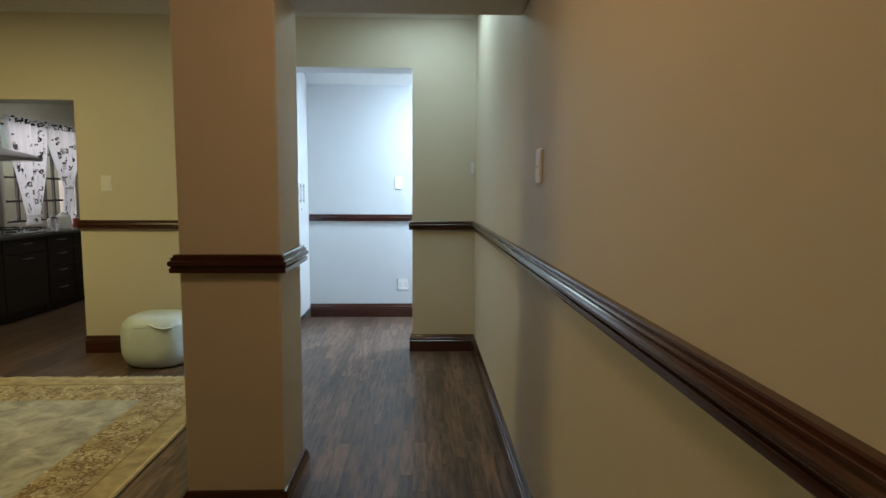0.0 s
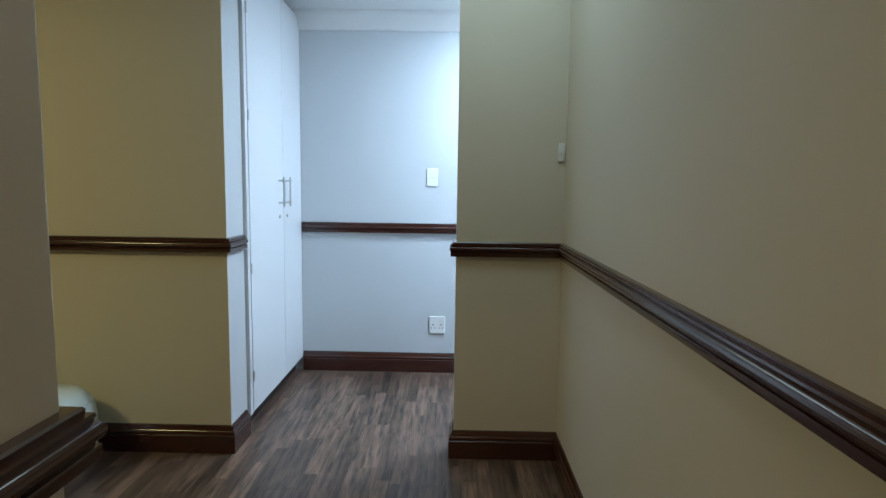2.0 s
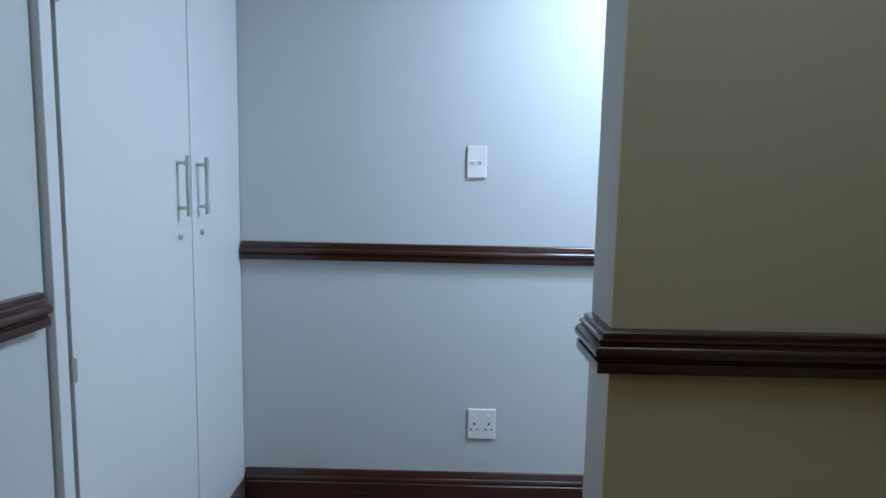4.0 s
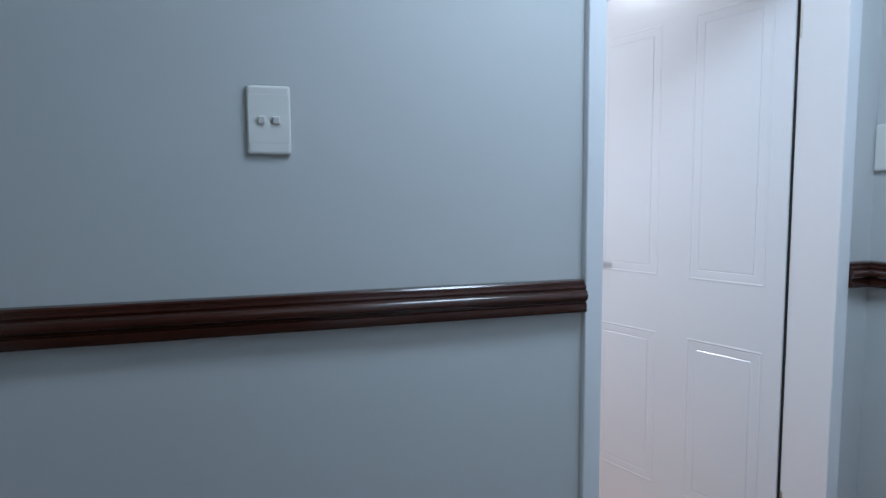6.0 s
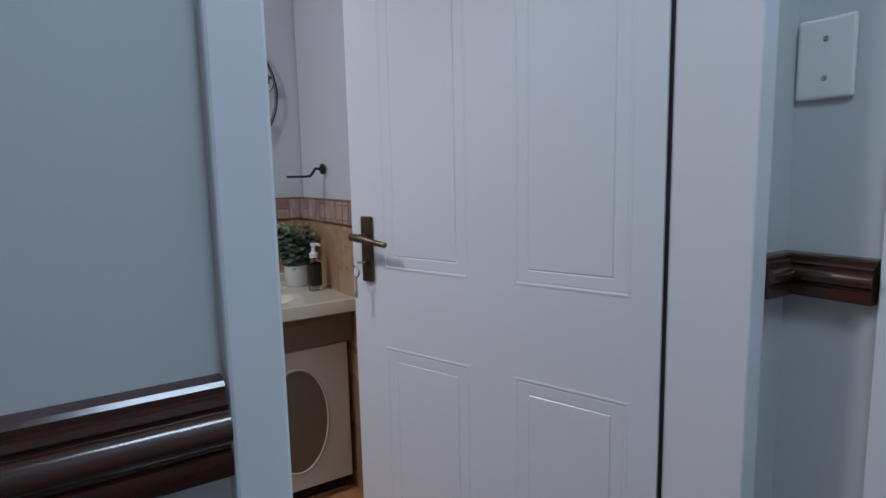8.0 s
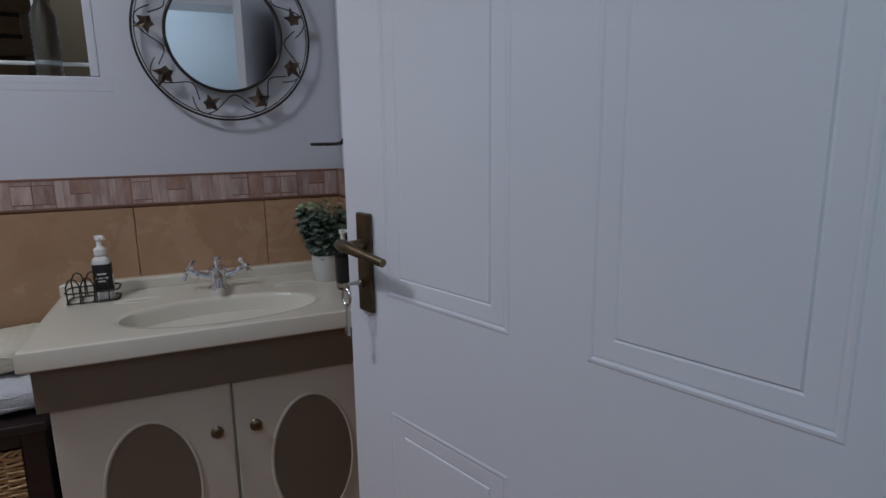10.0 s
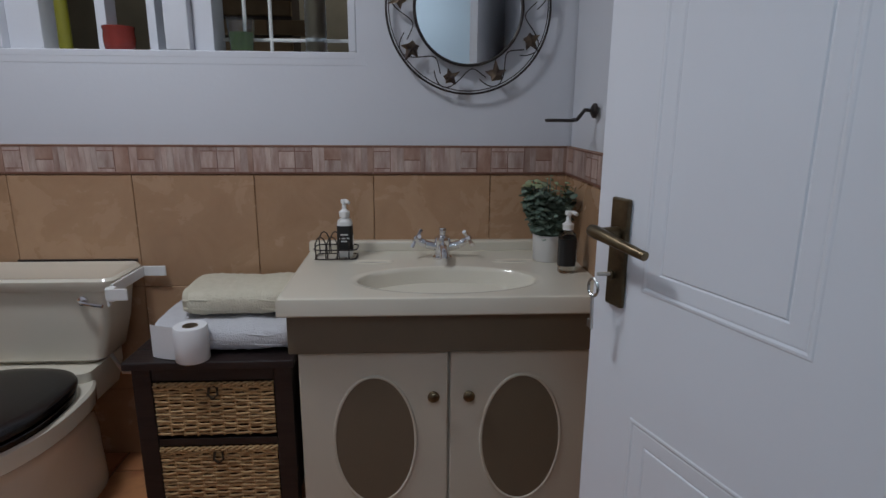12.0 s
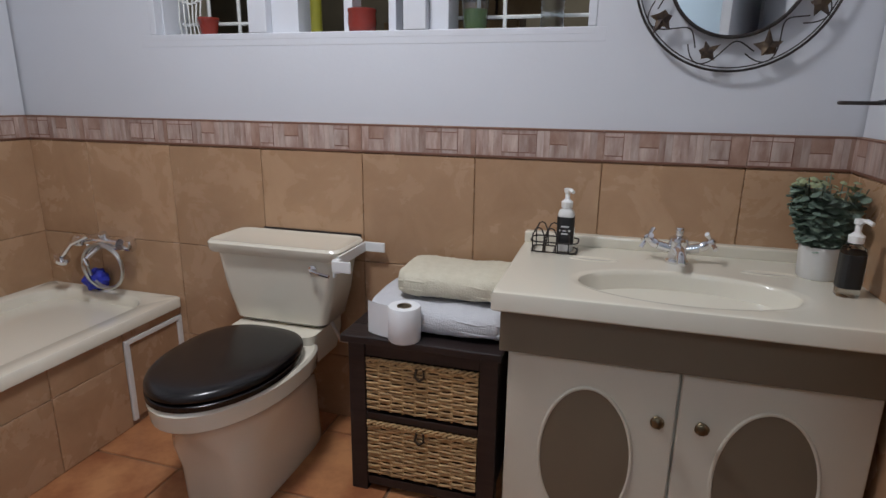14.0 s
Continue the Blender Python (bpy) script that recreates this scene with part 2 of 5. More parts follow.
def add_box(bm, x0, y0, z0, x1, y1, z1, bevel=0.0, segs=2, m=None):
    mat = Matrix.Translation(((x0 + x1) / 2, (y0 + y1) / 2, (z0 + z1) / 2)) @ Matrix.Diagonal((abs(x1 - x0), abs(y1 - y0), abs(z1 - z0), 1))
    if m is not None:
        mat = m @ mat
    r = bmesh.ops.create_cube(bm, size=1, matrix=mat)
    if bevel:
        es = list({e for v in r["verts"] for e in v.link_edges})
        bmesh.ops.bevel(bm, geom=es, offset=bevel, segments=segs, affect="EDGES", profile=0.5)
    return bm


def box(x0, y0, z0, x1, y1, z1, bevel=0.0, segs=2):
    return add_box(bmesh.new(), x0, y0, z0, x1, y1, z1, bevel, segs)


def add_lathe(bm, profile, centre=(0, 0, 0), segs=32, m=None, squash=(1, 1)):
    """Turns (radius, height) pairs round the upright axis."""
    rings = []
    for r, z in profile:
        ring = []
        for k in range(segs):
            a = 2 * math.pi * k / segs
            v = Vector((r * math.cos(a) * squash[0], r * math.sin(a) * squash[1], z)) + Vector(centre)
            ring.append(bm.verts.new(m @ v if m is not None else v))
        rings.append(ring)
    for a, b in zip(rings, rings[1:]):
        for k in range(segs):
            bm.faces.new((a[k], a[(k + 1) % segs], b[(k + 1) % segs], b[k]))
    if profile[0][0] > 1e-5:
        bm.faces.new(list(reversed(rings[0])))
    if profile[-1][0] > 1e-5:
        bm.faces.new(rings[-1])
    bmesh.ops.remove_doubles(bm, verts=[v for ring in (rings[0], rings[-1]) for v in ring], dist=1e-5)
    return bm


def lathe(profile, centre=(0, 0, 0), segs=32, m=None, squash=(1, 1)):
    return add_lathe(bmesh.new(), profile, centre, segs, m, squash)


def add_tube(bm, points, radius, segs=8, closed=False, taper=None):
    pts = [Vector(p) for p in points]
    n = len(pts)
    rings = []
    up = Vector((0.123, 0.31, 0.94)).normalized()
    for k, p in enumerate(pts):
        a = pts[(k - 1) % n] if closed or k else p
        b = pts[(k + 1) % n] if closed or k < n - 1 else p
        t = (b - a).normalized()
        side = t.cross(up)
        if side.length < 0.05:
            side = t.cross(Vector((1, 0, 0)))
        side.normalize()
        top = side.cross(t)
        r = radius * (taper[k] if taper else 1)
        rings.append([bm.verts.new(p + r * (math.cos(2 * math.pi * j / segs) * side + math.sin(2 * math.pi * j / segs) * top)) for j in range(segs)])
    pairs = list(zip(rings, rings[1:])) + ([(rings[-1], rings[0])] if closed else [])
    for a, b in pairs:
        for j in range(segs):
            bm.faces.new((a[j], a[(j + 1) % segs], b[(j + 1) % segs], b[j]))
    if not closed:
        bm.faces.new(rings[0])
        bm.faces.new(list(reversed(rings[-1])))
    return bm


def tube(points, radius, segs=8, closed=False, taper=None):
    return add_tube(bmesh.new(), points, radius, segs, closed, taper)


def loft(rings, cap=True):
    """Skins closed rings of points."""
    bm = bmesh.new()
    made = [[bm.verts.new(p) for p in ring] for ring in rings]
    n = len(made[0])
    for a, b in zip(made, made[1:]):
        for k in range(n):
            bm.faces.new((a[k], a[(k + 1) % n], b[(k + 1) % n], b[k]))
    if cap:
        bm.faces.new(list(reversed(made[0])))
        bm.faces.new(made[-1])
    return bm


def oval(cx, cy, rx, ry, z, segs=40, power=2.0):
    out = []
    for k in range(segs):
        a = 2 * math.pi * k / segs
        c, s = math.cos(a), math.sin(a)
        out.append((cx + rx * math.copysign(abs(c) ** (2 / power), c), cy + ry * math.copysign(abs(s) ** (2 / power), s), z))
    return out


def moulding(path, profile, closed=False):
    """Sweeps (depth, height) pairs along wall lines in the plan, mitred; depth goes to the left of the way walked."""
    pts = [Vector(p) for p in path]
    n = len(pts)
    bm = bmesh.new()
    rows = []
    for k, p in enumerate(pts):
        dirs = []
        if closed or k:
            dirs.append((p - pts[k - 1]).normalized())
        if closed or k < n - 1:
            dirs.append((pts[(k + 1) % n] - p).normalized())
        norms = [Vector((-d.y, d.x)) for d in dirs]
        if len(norms) == 2:
            m = (norms[0] + norms[1]) / (1 + norms[0].dot(norms[1]))
        else:
            m = norms[0]
        rows.append([bm.verts.new((p.x + m.x * d, p.y + m.y * d, z)) for d, z in profile])
    pairs = list(zip(rows, rows[1:])) + ([(rows[-1], rows[0])] if closed else [])
    for a, b in pairs:
        for j in range(len(profile) - 1):
            bm.faces.new((a[j], a[j + 1], b[j + 1], b[j]))
    if not closed:
        bm.faces.new(rows[0])
        bm.faces.new(list(reversed(rows[-1])))
    return bm


def add_relief(bm, m, x0, z0, x1, z1, steps, arch=0.0):
    """A moulded panel on the plane y = 0 of m: rings set in by a, raised by b (towards -y)."""
    def ring(a, b):
        return [bm.verts.new(m @ Vector((x, -b, z))) for x, z in ((x0 + a, z0 + a), (x1 - a, z0 + a), (x1 - a, z1 - a), (x0 + a, z1 - a))]
    rings = [ring(a, b) for a, b in steps]
    for p, q in zip(rings, rings[1:]):
        for k in range(4):
            bm.faces.new((p[k], p[(k + 1) % 4], q[(k + 1) % 4], q[k]))
    bm.faces.new(rings[-1])
    return bm


# ---- structure ----
H_CEIL, L_CEIL, B_CEIL = 2.585, 2.325, 2.42


def structure(name, bm, mat, label, category, smooth=False):
    return tagged(to_object(name, bm, mat, smooth), label, category, kind="structure")


def wall(name, axis, a0, a1, b0, b1, z0, z1, openings, mat, label):
    """A wall whose length runs along axis from b0 to b1, a0..a1 thick, with openings (from, to, foot, head)."""
    bm = bmesh.new()

    def put(s, e, lo, hi):
        if e - s > 1e-4 and hi - lo > 1e-4:
            if axis == "x":
                add_box(bm, s, a0, lo, e, a1, hi)
            else:
                add_box(bm, a0, s, lo, a1, e, hi)
    at = b0
    for s, e, lo, hi in sorted(openings):
        put(at, s, z0, z1)
        put(s, e, z0, lo)
        put(s, e, hi, z1)
        at = e
    put(at, b1, z0, z1)
    return structure(name, bm, mat, label, "wall")


OPL, OPR, OPH = -0.511, 0.518, 2.125
LW, LW2, EX = 4.94, 5.0, 1.846  # lobby wall beside the cupboard, beyond the bathroom door, and the lobby end wall
wall("wall_hall_right", "y", 0.99, 1.19, -3.0, 3.71, 0, 2.7, [], CREAM, "cream painted plaster wall above and below the dado")
wall("wall_hall_far", "x", 3.71, 3.722, -5.0, 1.19, 0, 2.7, [(-3.1, -1.935, 0, 1.87), (OPL, OPR, 0, OPH)], CREAM, "cream plaster wall with two doorless openings")
wall("wall_lobby_near", "x", 3.722, 3.92, -5.0, OPR, 0, 2.7, [(-3.1, -1.935, 0, 1.87), (OPL, OPR, 0, OPH)], GREY, "pale grey plaster wall of the lobby")
wall("wall_lobby_nib", "x", 3.722, 3.833, OPR, 1.95, 0, 2.7, [], GREY, "pale grey plaster on the back of the hall wall")
wall("wall_hall_back", "x", -3.2, -3.0, -5.0, 1.19, 0, 2.7, [], CREAM, "plain cream wall closing the hall")
wall("wall_lounge_left", "y", -5.2, -5.0, -3.2, 3.92, 0, 2.7, [], CREAM, "plain cream wall closing the lounge")
wall("wall_lobby_back", "x", LW, 5.07, -1.2, 1.757, 0, 2.7, [(0.972, 1.757, 0, 1.90)], GREY, "pale grey plaster wall with dado rail")
wall("wall_lobby_corner", "x", LW2, 5.07, 1.757, 1.95, 0, 2.7, [], GREY, "narrow pale grey wall beside the bathroom door frame")
wall("wall_bathroom_front", "x", 5.07, 5.15, -1.2, 1.95, 0, 2.7, [(0.972, 1.757, 0, 1.90)], BATHWALL, "white plaster wall around the bathroom door")
wall("wall_lobby_left", "y", -1.25, -1.15, 3.92, LW, 0, 2.7, [], GREY, "pale grey wall behind the cupboard")
wall("wall_lobby_east", "y", EX, 2.04, 3.833, LW2, 0, 2.7, [(3.99, 4.81, 0, 2.06)], GREY, "pale grey plaster wall beside a white door")
wall("wall_bathroom_nib", "y", 1.76, 1.95, 5.15, 5.42, 0, 2.7, [], BATHWALL, "white plaster return behind the door hinges")
wall("wall_bathroom_right", "y", 1.70, 1.95, 5.42, 6.83, 0, 2.7, [], BATHWALL, "white plaster wall above brown tiles")
wall("wall_bathroom_left", "y", -1.25, -1.055, 5.15, 6.83, 0, 2.7, [], BATHWALL, "white plaster wall above brown tiles")
WX0, WX1, WZ0, WZ1 = -0.44, 1.03, 1.30, 1.98
wall("wall_bathroom_back", "x", 6.838, 7.03, -1.25, 1.95, 0, 2.7, [(WX0, WX1, WZ0, WZ1)], BATHWALL, "white plaster wall with a long high window")
structure("beam", box(0.089, 1.392, 1.93, 0.988, 1.743, H_CEIL, 0.004), CREAM, "cream plastered beam between pillar and wall", "beam")
structure("ceiling_hall", box(-5.0, -3.0, H_CEIL, 0.99, 3.71, H_CEIL + 0.05), CEIL, "flat white painted ceiling", "ceiling")
structure("ceiling_lobby", box(-1.15, 3.833, L_CEIL, EX, LW2, L_CEIL + 0.05), CEIL, "flat white painted ceiling", "ceiling")
structure("ceiling_bathroom", box(-1.055, 5.15, B_CEIL, 1.76, 6.83, B_CEIL + 0.05), CEIL, "flat white painted ceiling", "ceiling")
structure("floor_base", box(-5.2, -3.2, -0.12, 1.95, 5.07, -0.008), UNDER, "dark base under the plank floor", "floor")
structure("bathroom_floor", box(-1.25, 5.07, -0.12, 1.95, 7.03, -0.006), GROUT, "brown grouted bathroom floor", "floor")

# pillar with its rail
pillar = structure("pillar", box(-0.264, 1.397, 0, 0.087, 1.738, H_CEIL, 0.006), CREAM, "square cream plastered pillar with wooden rails", "pillar")

DADO = [(0, 0.936), (0.024, 0.936), (0.0255, 0.938), (0.0255, 0.953), (0.021, 0.955), (0.021, 0.957), (0.025, 0.959), (0.028, 0.962), (0.030, 0.966),
        (0.030, 0.971), (0.028, 0.976), (0.025, 0.979), (0.0205, 0.981), (0.0205, 0.983), (0.0225, 0.986), (0.0215, 0.990), (0.015, 0.9915), (0.015, 0.9935), (0.0155, 0.9965), (0.013, 0.9995), (0, 1.001)]
BASE = [(0, 0.0), (0.022, 0.0), (0.022, 0.082), (0.019, 0.085), (0.021, 0.092), (0.020, 0.100), (0.014, 0.106), (0.014, 0.111), (0.010, 0.117), (0.007, 0.126), (0, 0.129)]
CORN = [(0, 2.48), (0.012, 2.48), (0.016, 2.49), (0.03, 2.505), (0.05, 2.53), (0.075, 2.555), (0.085, 2.565), (0.09, 2.583), (0, 2.583)]


def rails(name, path, profile, label, category="rail", mat=MAHOG, closed=False):
    return structure(name, moulding(path, profile, closed), mat, label, category, True)


DL, BL = "dark mahogany dado rail with rounded ridges", "dark mahogany skirting board with moulded top"
R_PATH = [(0.99, -3.0), (0.99, 3.71), (OPR, 3.71), (OPR, 3.826)]
L_PATH = [(OPL, 3.90), (OPL, 3.71), (-1.935, 3.71)]
P_PATH = [(-0.264, 1.397), (-0.264, 1.738), (0.087, 1.738), (0.087, 1.397)]
for tag, path, closed in (("hall", R_PATH, False), ("lounge", L_PATH, False), ("pillar", P_PATH, True)):
    rails("dado_rail_" + tag, path, DADO, DL, closed=closed)
    rails("baseboard_" + tag, path, BASE, BL, "skirting", closed=closed)
rails("dado_rail_lobby", [(0.970, LW), (-0.49, LW)], DADO, DL)
rails("baseboard_lobby", [(0.970, LW), (-0.49, LW)], BASE, BL, "skirting")
rails("dado_rail_east", [(EX, 4.870), (EX, LW2), (1.759, LW2)], DADO, DL)
rails("baseboard_east", [(EX, 4.870), (EX, LW2), (1.759, LW2)], BASE, BL, "skirting")
rails("trim_cornice_hall", [(0.99, -3.0), (0.99, 3.71), (-5.0, 3.71), (-5.0, -3.0)], CORN, "white moulded ceiling cornice", "cornice", CEIL)
LC = [(d, z - 2.583 + L_CEIL - 0.002) for d, z in CORN]
rails("trim_cornice_lobby", [(EX, 3.833), (EX, LW2), (1.7, LW2), (1.7, LW), (-0.58, LW)], LC, "white moulded ceiling cornice", "cornice", CEIL)


# ---- doors ----
def door_frame(name, m, w, h, deep, face=0.045, back=0.0, label="white gloss door frame"):
    """Frame in the opening 0..w of m, its face towards -y."""
    ob = tagged(new(name), label, "door frame", kind="structure")
    ob.matrix_world = m
    for x0, x1, nm in ((0, face, "jamb"), (w - face, w, "jamb")):
        bm = box(x0, -0.012 + (back if x0 else 0), 0, x1, deep, h - face, 0.003)
        sx = x1 if x0 == 0 else x0
        if x0 > 0:
            # Dark strip on the jamb paints the shade seen through the hinge gap.
            part("jamb_gap_shade", box(sx - 0.003, back + 0.128, 0, sx, deep, h - face), UNDER, ob, "dark strip painting the shade in the hinge gap")
        part(nm, bm, WHITE, ob)
    part("head", box(0, -0.012, h - face + 0.001, w, deep, h, 0.003), WHITE, ob)
    return ob


STEPS = [(0, 0), (0.002, 0.0008), (0.005, 0.0009), (0.008, -0.0004), (0.010, 0.0), (0.030, -0.0006), (0.0325, -0.0018), (0.0345, -0.0002)]


def panel_door(name, m, w, h, label, handle_at=0.055, plate=True):
    """Four-panel moulded leaf; its seen face is y = 0 of m, x runs from the lock edge to the hinges."""
    ob = tagged(new(name), label, "door", kind="structure")
    ob.matrix_world = m
    bm = bmesh.new()
    add_box(bm, 0, 0.005, 0.008, w, 0.036, h, 0.002)
    xs = (0, 0.104, 0.350, 0.460, 0.694, w)
    zs = (0.008, 0.20, 0.724, 0.912, h - 0.13, h)
    eye = Matrix.Identity(4)
    grid = {}
    for i, x in enumerate(xs):
        for j, z in enumerate(zs):
            grid[i, j] = bm.verts.new((x, 0, z))
    for i in range(5):
        for j in range(5):
            if i in (1, 3) and j in (1, 3):
                continue
            bm.faces.new((grid[i, j], grid[i + 1, j], grid[i + 1, j + 1], grid[i, j + 1]))
    edge = [grid[i, 0] for i in range(6)] + [grid[5, j] for j in range(1, 6)] + [grid[i, 5] for i in range(4, -1, -1)] + [grid[0, j] for j in range(4, 0, -1)]
    back = [bm.verts.new((v.co.x, 0.006, v.co.z)) for v in edge]
    for k in range(len(edge)):
        n = (k + 1) % len(edge)
        bm.faces.new((edge[k], back[k], back[n], edge[n]))
    part("leaf_slab", bm, WHITE, ob)
    for i in (1, 3):
        for j in (1, 3):
            part("panel", add_relief(bmesh.new(), eye, xs[i], zs[j], xs[i + 1], zs[j + 1], STEPS), WHITE, ob)
    if plate:
        x = handle_at
        pl = part("handle_plate", box(x - 0.018, -0.008, 0.878, x + 0.018, 0, 1.035, 0.003), BRONZE, ob, "antique bronze lock plate")
        hd = tube([(x, -0.006, 0.985), (x, -0.02, 0.985), (x, -0.036, 0.985)], 0.010, 12)
        add_tube(hd, [(x - 0.022, -0.036, 0.987), (x - 0.010, -0.038, 0.987), (x + 0.01, -0.038, 0.985), (x + 0.045, -0.037, 0.980), (x + 0.088, -0.034, 0.974)], 0.0074, 12, taper=(1.15, 1.3, 1.2, 1.0, 0.85))
        part("lever", hd, BRONZE, pl, "antique bronze lever handle", True)
        bm = lathe([(0.0, 0), (0.007, 0), (0.007, 0.004), (0.0, 0.004)], m=Matrix.Translation((x, -0.012, 0.925)) @ Matrix.Rotation(radians(90), 4, "X"), segs=16)
        part("keyhole_collar", bm, BRONZE, pl)
        key = tube([(x, -0.010, 0.926), (x - 0.004, -0.034, 0.927)], 0.003, 8)
        add_tube(key, [(x - 0.012 + 0.011 * math.cos(a), -0.034, 0.905 + 0.013 * math.sin(a)) for a in [2 * math.pi * k / 16 for k in range(16)]], 0.0022, 6, closed=True)
        add_tube(key, [(x - 0.012, -0.034, 0.892), (x - 0.010, -0.034, 0.842)], 0.0025, 8)
        add_box(key, x - 0.018, -0.036, 0.844, x - 0.009, -0.032, 0.856)
        part("key", key, STEEL, pl, "steel keys hanging in the lock", True)
    return ob


BX, BY = 1.468, 5.832  # lock edge of the half-open leaf
HX, HY = 1.709, 5.120  # hinges
ang = math.degrees(math.atan2(HY - BY, HX - BX))
LEAFW = math.hypot(HX - BX, HY - BY) - 0.006
door_frame("door_frame_bathroom", pose(0.972, LW - 0.004, 0), 0.785, 1.90, 0.214, 0.04, 0.058)
panel_door("door_bathroom", pose(BX, BY, 0, 0, 0, ang), LEAFW, 1.85, "white moulded four-panel door standing half open")
for z in (0.25, 1.585):
    hg = lathe([(0.0, 0), (0.0045, 0), (0.0045, 0.09), (0.0, 0.09)], (HX + 0.010 - 0.972, HY - 0.002 - LW + 0.004, z), 12)
    part("hinge", hg, STEEL, bpy.data.objects["door_frame_bathroom"])
door_frame("door_frame_lobby_east", pose(EX - 0.003, 4.866, 0, 0, 0, -90), 0.93, 2.11, 0.10, 0.048)
ed = tagged(new("door_lobby_east"), "white closed flush door in a white frame", "door", kind="structure")
part("leaf_slab", box(EX + 0.045, 3.995, 0.01, EX + 0.085, 4.805, 2.05, 0.003), WHITE, ed)


# ---- lobby cupboard ----
CX = -0.496
cup = thing("built_in_cupboard", (CX, 4.45, 0), "tall white built-in cupboard with two closed doors", "cupboard")


def local(ob, bm):
    bmesh.ops.transform(bm, matrix=ob.matrix_world.inverted(), verts=bm.verts)
    return bm


def lpart(name, bm, mat, ob, label="", smooth=False):
    return part(name, local(ob, bm), mat, ob, label, smooth)


bm = box(-1.14, 3.925, 0.085, CX - 0.022, LW - 0.003, 2.30)
lpart("body", bm, CUPWHITE, cup)
lpart("plinth", box(-1.14, 3.93, 0.0, CX - 0.05, LW - 0.003, 0.084), DARKWOOD, cup)
lpart("side_stile", box(CX - 0.021, 3.925, 0.086, CX + 0.002, 3.958, 2.30, 0.002), CUPWHITE, cup)
# Dark strip over the white body, painting the shade between stile and door.
lpart("stile_gap_shade", box(CX - 0.0215, 3.9585, 0.09, CX - 0.0195, 3.9735, 2.29), UNDER, cup)
for y0, y1, hy in ((3.974, 4.537, 4.452), (4.543, LW - 0.004, 4.580)):
    d = lpart("cupboard_door", box(CX - 0.020, y0, 0.09, CX, y1, 2.295, 0.002), CUPWHITE, cup)
    bm = tube([(CX + 0.03, hy, 1.115), (CX + 0.03, hy, 1.285)], 0.006, 10)
    for z in (1.138, 1.264):
        add_tube(bm, [(CX - 0.001, hy, z), (CX + 0.03, hy, z)], 0.005, 8)
        add_lathe(bm, [(0, -0.008), (0.0085, -0.008), (0.0085, 0.008), (0, 0.008)], (CX + 0.03, hy, z), 10)
    part("handle", local(cup, bm), STEEL, d, "brushed steel bar handle", True)
    part("lock", local(cup, lathe([(0, 0), (0.009, 0), (0.009, 0.006), (0.006, 0.008), (0, 0.008)], segs=14, m=Matrix.Translation((CX, hy + (0.005 if hy < 4.5 else 0.022), 1.058)) @ Matrix.Rotation(radians(90), 4, "Y"))), STEEL, d, "small round steel lock", True)
for z in (0.25, 0.80, 1.55, 2.05):
    lpart("hinge", box(CX - 0.006, 3.962, z, CX + 0.006, 3.978, z + 0.05, 0.002), STEEL, cup)


# ---- switches and sockets ----
def plate_thing(name, m, w, h, label, category, rockers=0, holes=0, screws=False, socket=False):
    """A cover plate on the plane y = 0 of m, centred, proud towards -y."""
    ob = thing(name, (0, 0, 0), label, category)
    ob.matrix_world = m
    bm = box(-w / 2, -0.009, -h / 2, w / 2, 0, h / 2, 0.006, 3)
    part("cover_plate", bm, PLASTIC, ob)
    if rockers:
        part("inset", box(-w * 0.46, -0.0094, -h * 0.33, w * 0.46, -0.004, h * 0.36, 0.0004), PLASTIC, ob)
        for k in range(rockers):
            x = (k - (rockers - 1) / 2) * 0.024
            bm = bmesh.new()
            add_box(bm, -0.0058, -0.0035, -0.0062, 0.0058, 0.004, 0.0062, 0.0012, m=Matrix.Translation((x, -0.0105, 0.0)) @ Matrix.Rotation(radians(12), 4, "X"))
            part("rocker", bm, PLASTIC, ob)
    if screws:
        for z in (-0.028, 0.028):
            bm = lathe([(0, 0), (0.004, 0), (0.003, 0.0015), (0, 0.0018)], segs=12, m=Matrix.Translation((0, -0.009, z)) @ Matrix.Rotation(radians(90), 4, "X"))
            part("screw", bm, STEEL, ob)
    if socket:
        for x in (-0.027, 0.027):
            bm = bmesh.new()
            for dx, dz, r in ((0, 0.010, 0.0045), (-0.011, -0.012, 0.0035), (0.011, -0.012, 0.0035)):
                add_lathe(bm, [(0, 0), (r, 0), (r, 0.0006), (0, 0.0006)], segs=12, m=Matrix.Translation((x + dx, -0.0091, dz - 0.008)) @ Matrix.Rotation(radians(90), 4, "X"))
            part("socket_holes", bm, LABELB, ob)
            part("rocker", box(x - 0.006, -0.012, 0.024, x + 0.006, -0.006, 0.038, 0.001), PLASTIC, ob)
    return ob


plate_thing("light_switch", pose(0.3635, LW, 1.302), 0.073, 0.118, "white plastic double light switch on the wall", "light switch", rockers=2)
plate_thing("power_socket", pose(0.406, LW, 0.322), 0.108, 0.119, "white plastic double power socket above the skirting", "socket", socket=True)
plate_thing("blank_plate", pose(EX, 4.957, 1.288, 0, 0, -90), 0.079, 0.118, "white blank wall plate with two screws", "wall plate", screws=True)
plate_thing("light_switch", pose(0.99, 1.308, 1.310, 0, 0, -90), 0.076, 0.118, "white plastic light switch above the dado rail", "light switch", rockers=1)
plate_thing("light_switch", pose(-1.73, 3.71, 1.268), 0.076, 0.118, "white plastic light switch on yellowish wall", "light switch", rockers=1)
plate_thing("bell_push", pose(0.968, 3.71, 1.397), 0.028, 0.082, "small narrow cream plate by the corner", "switch", rockers=1)

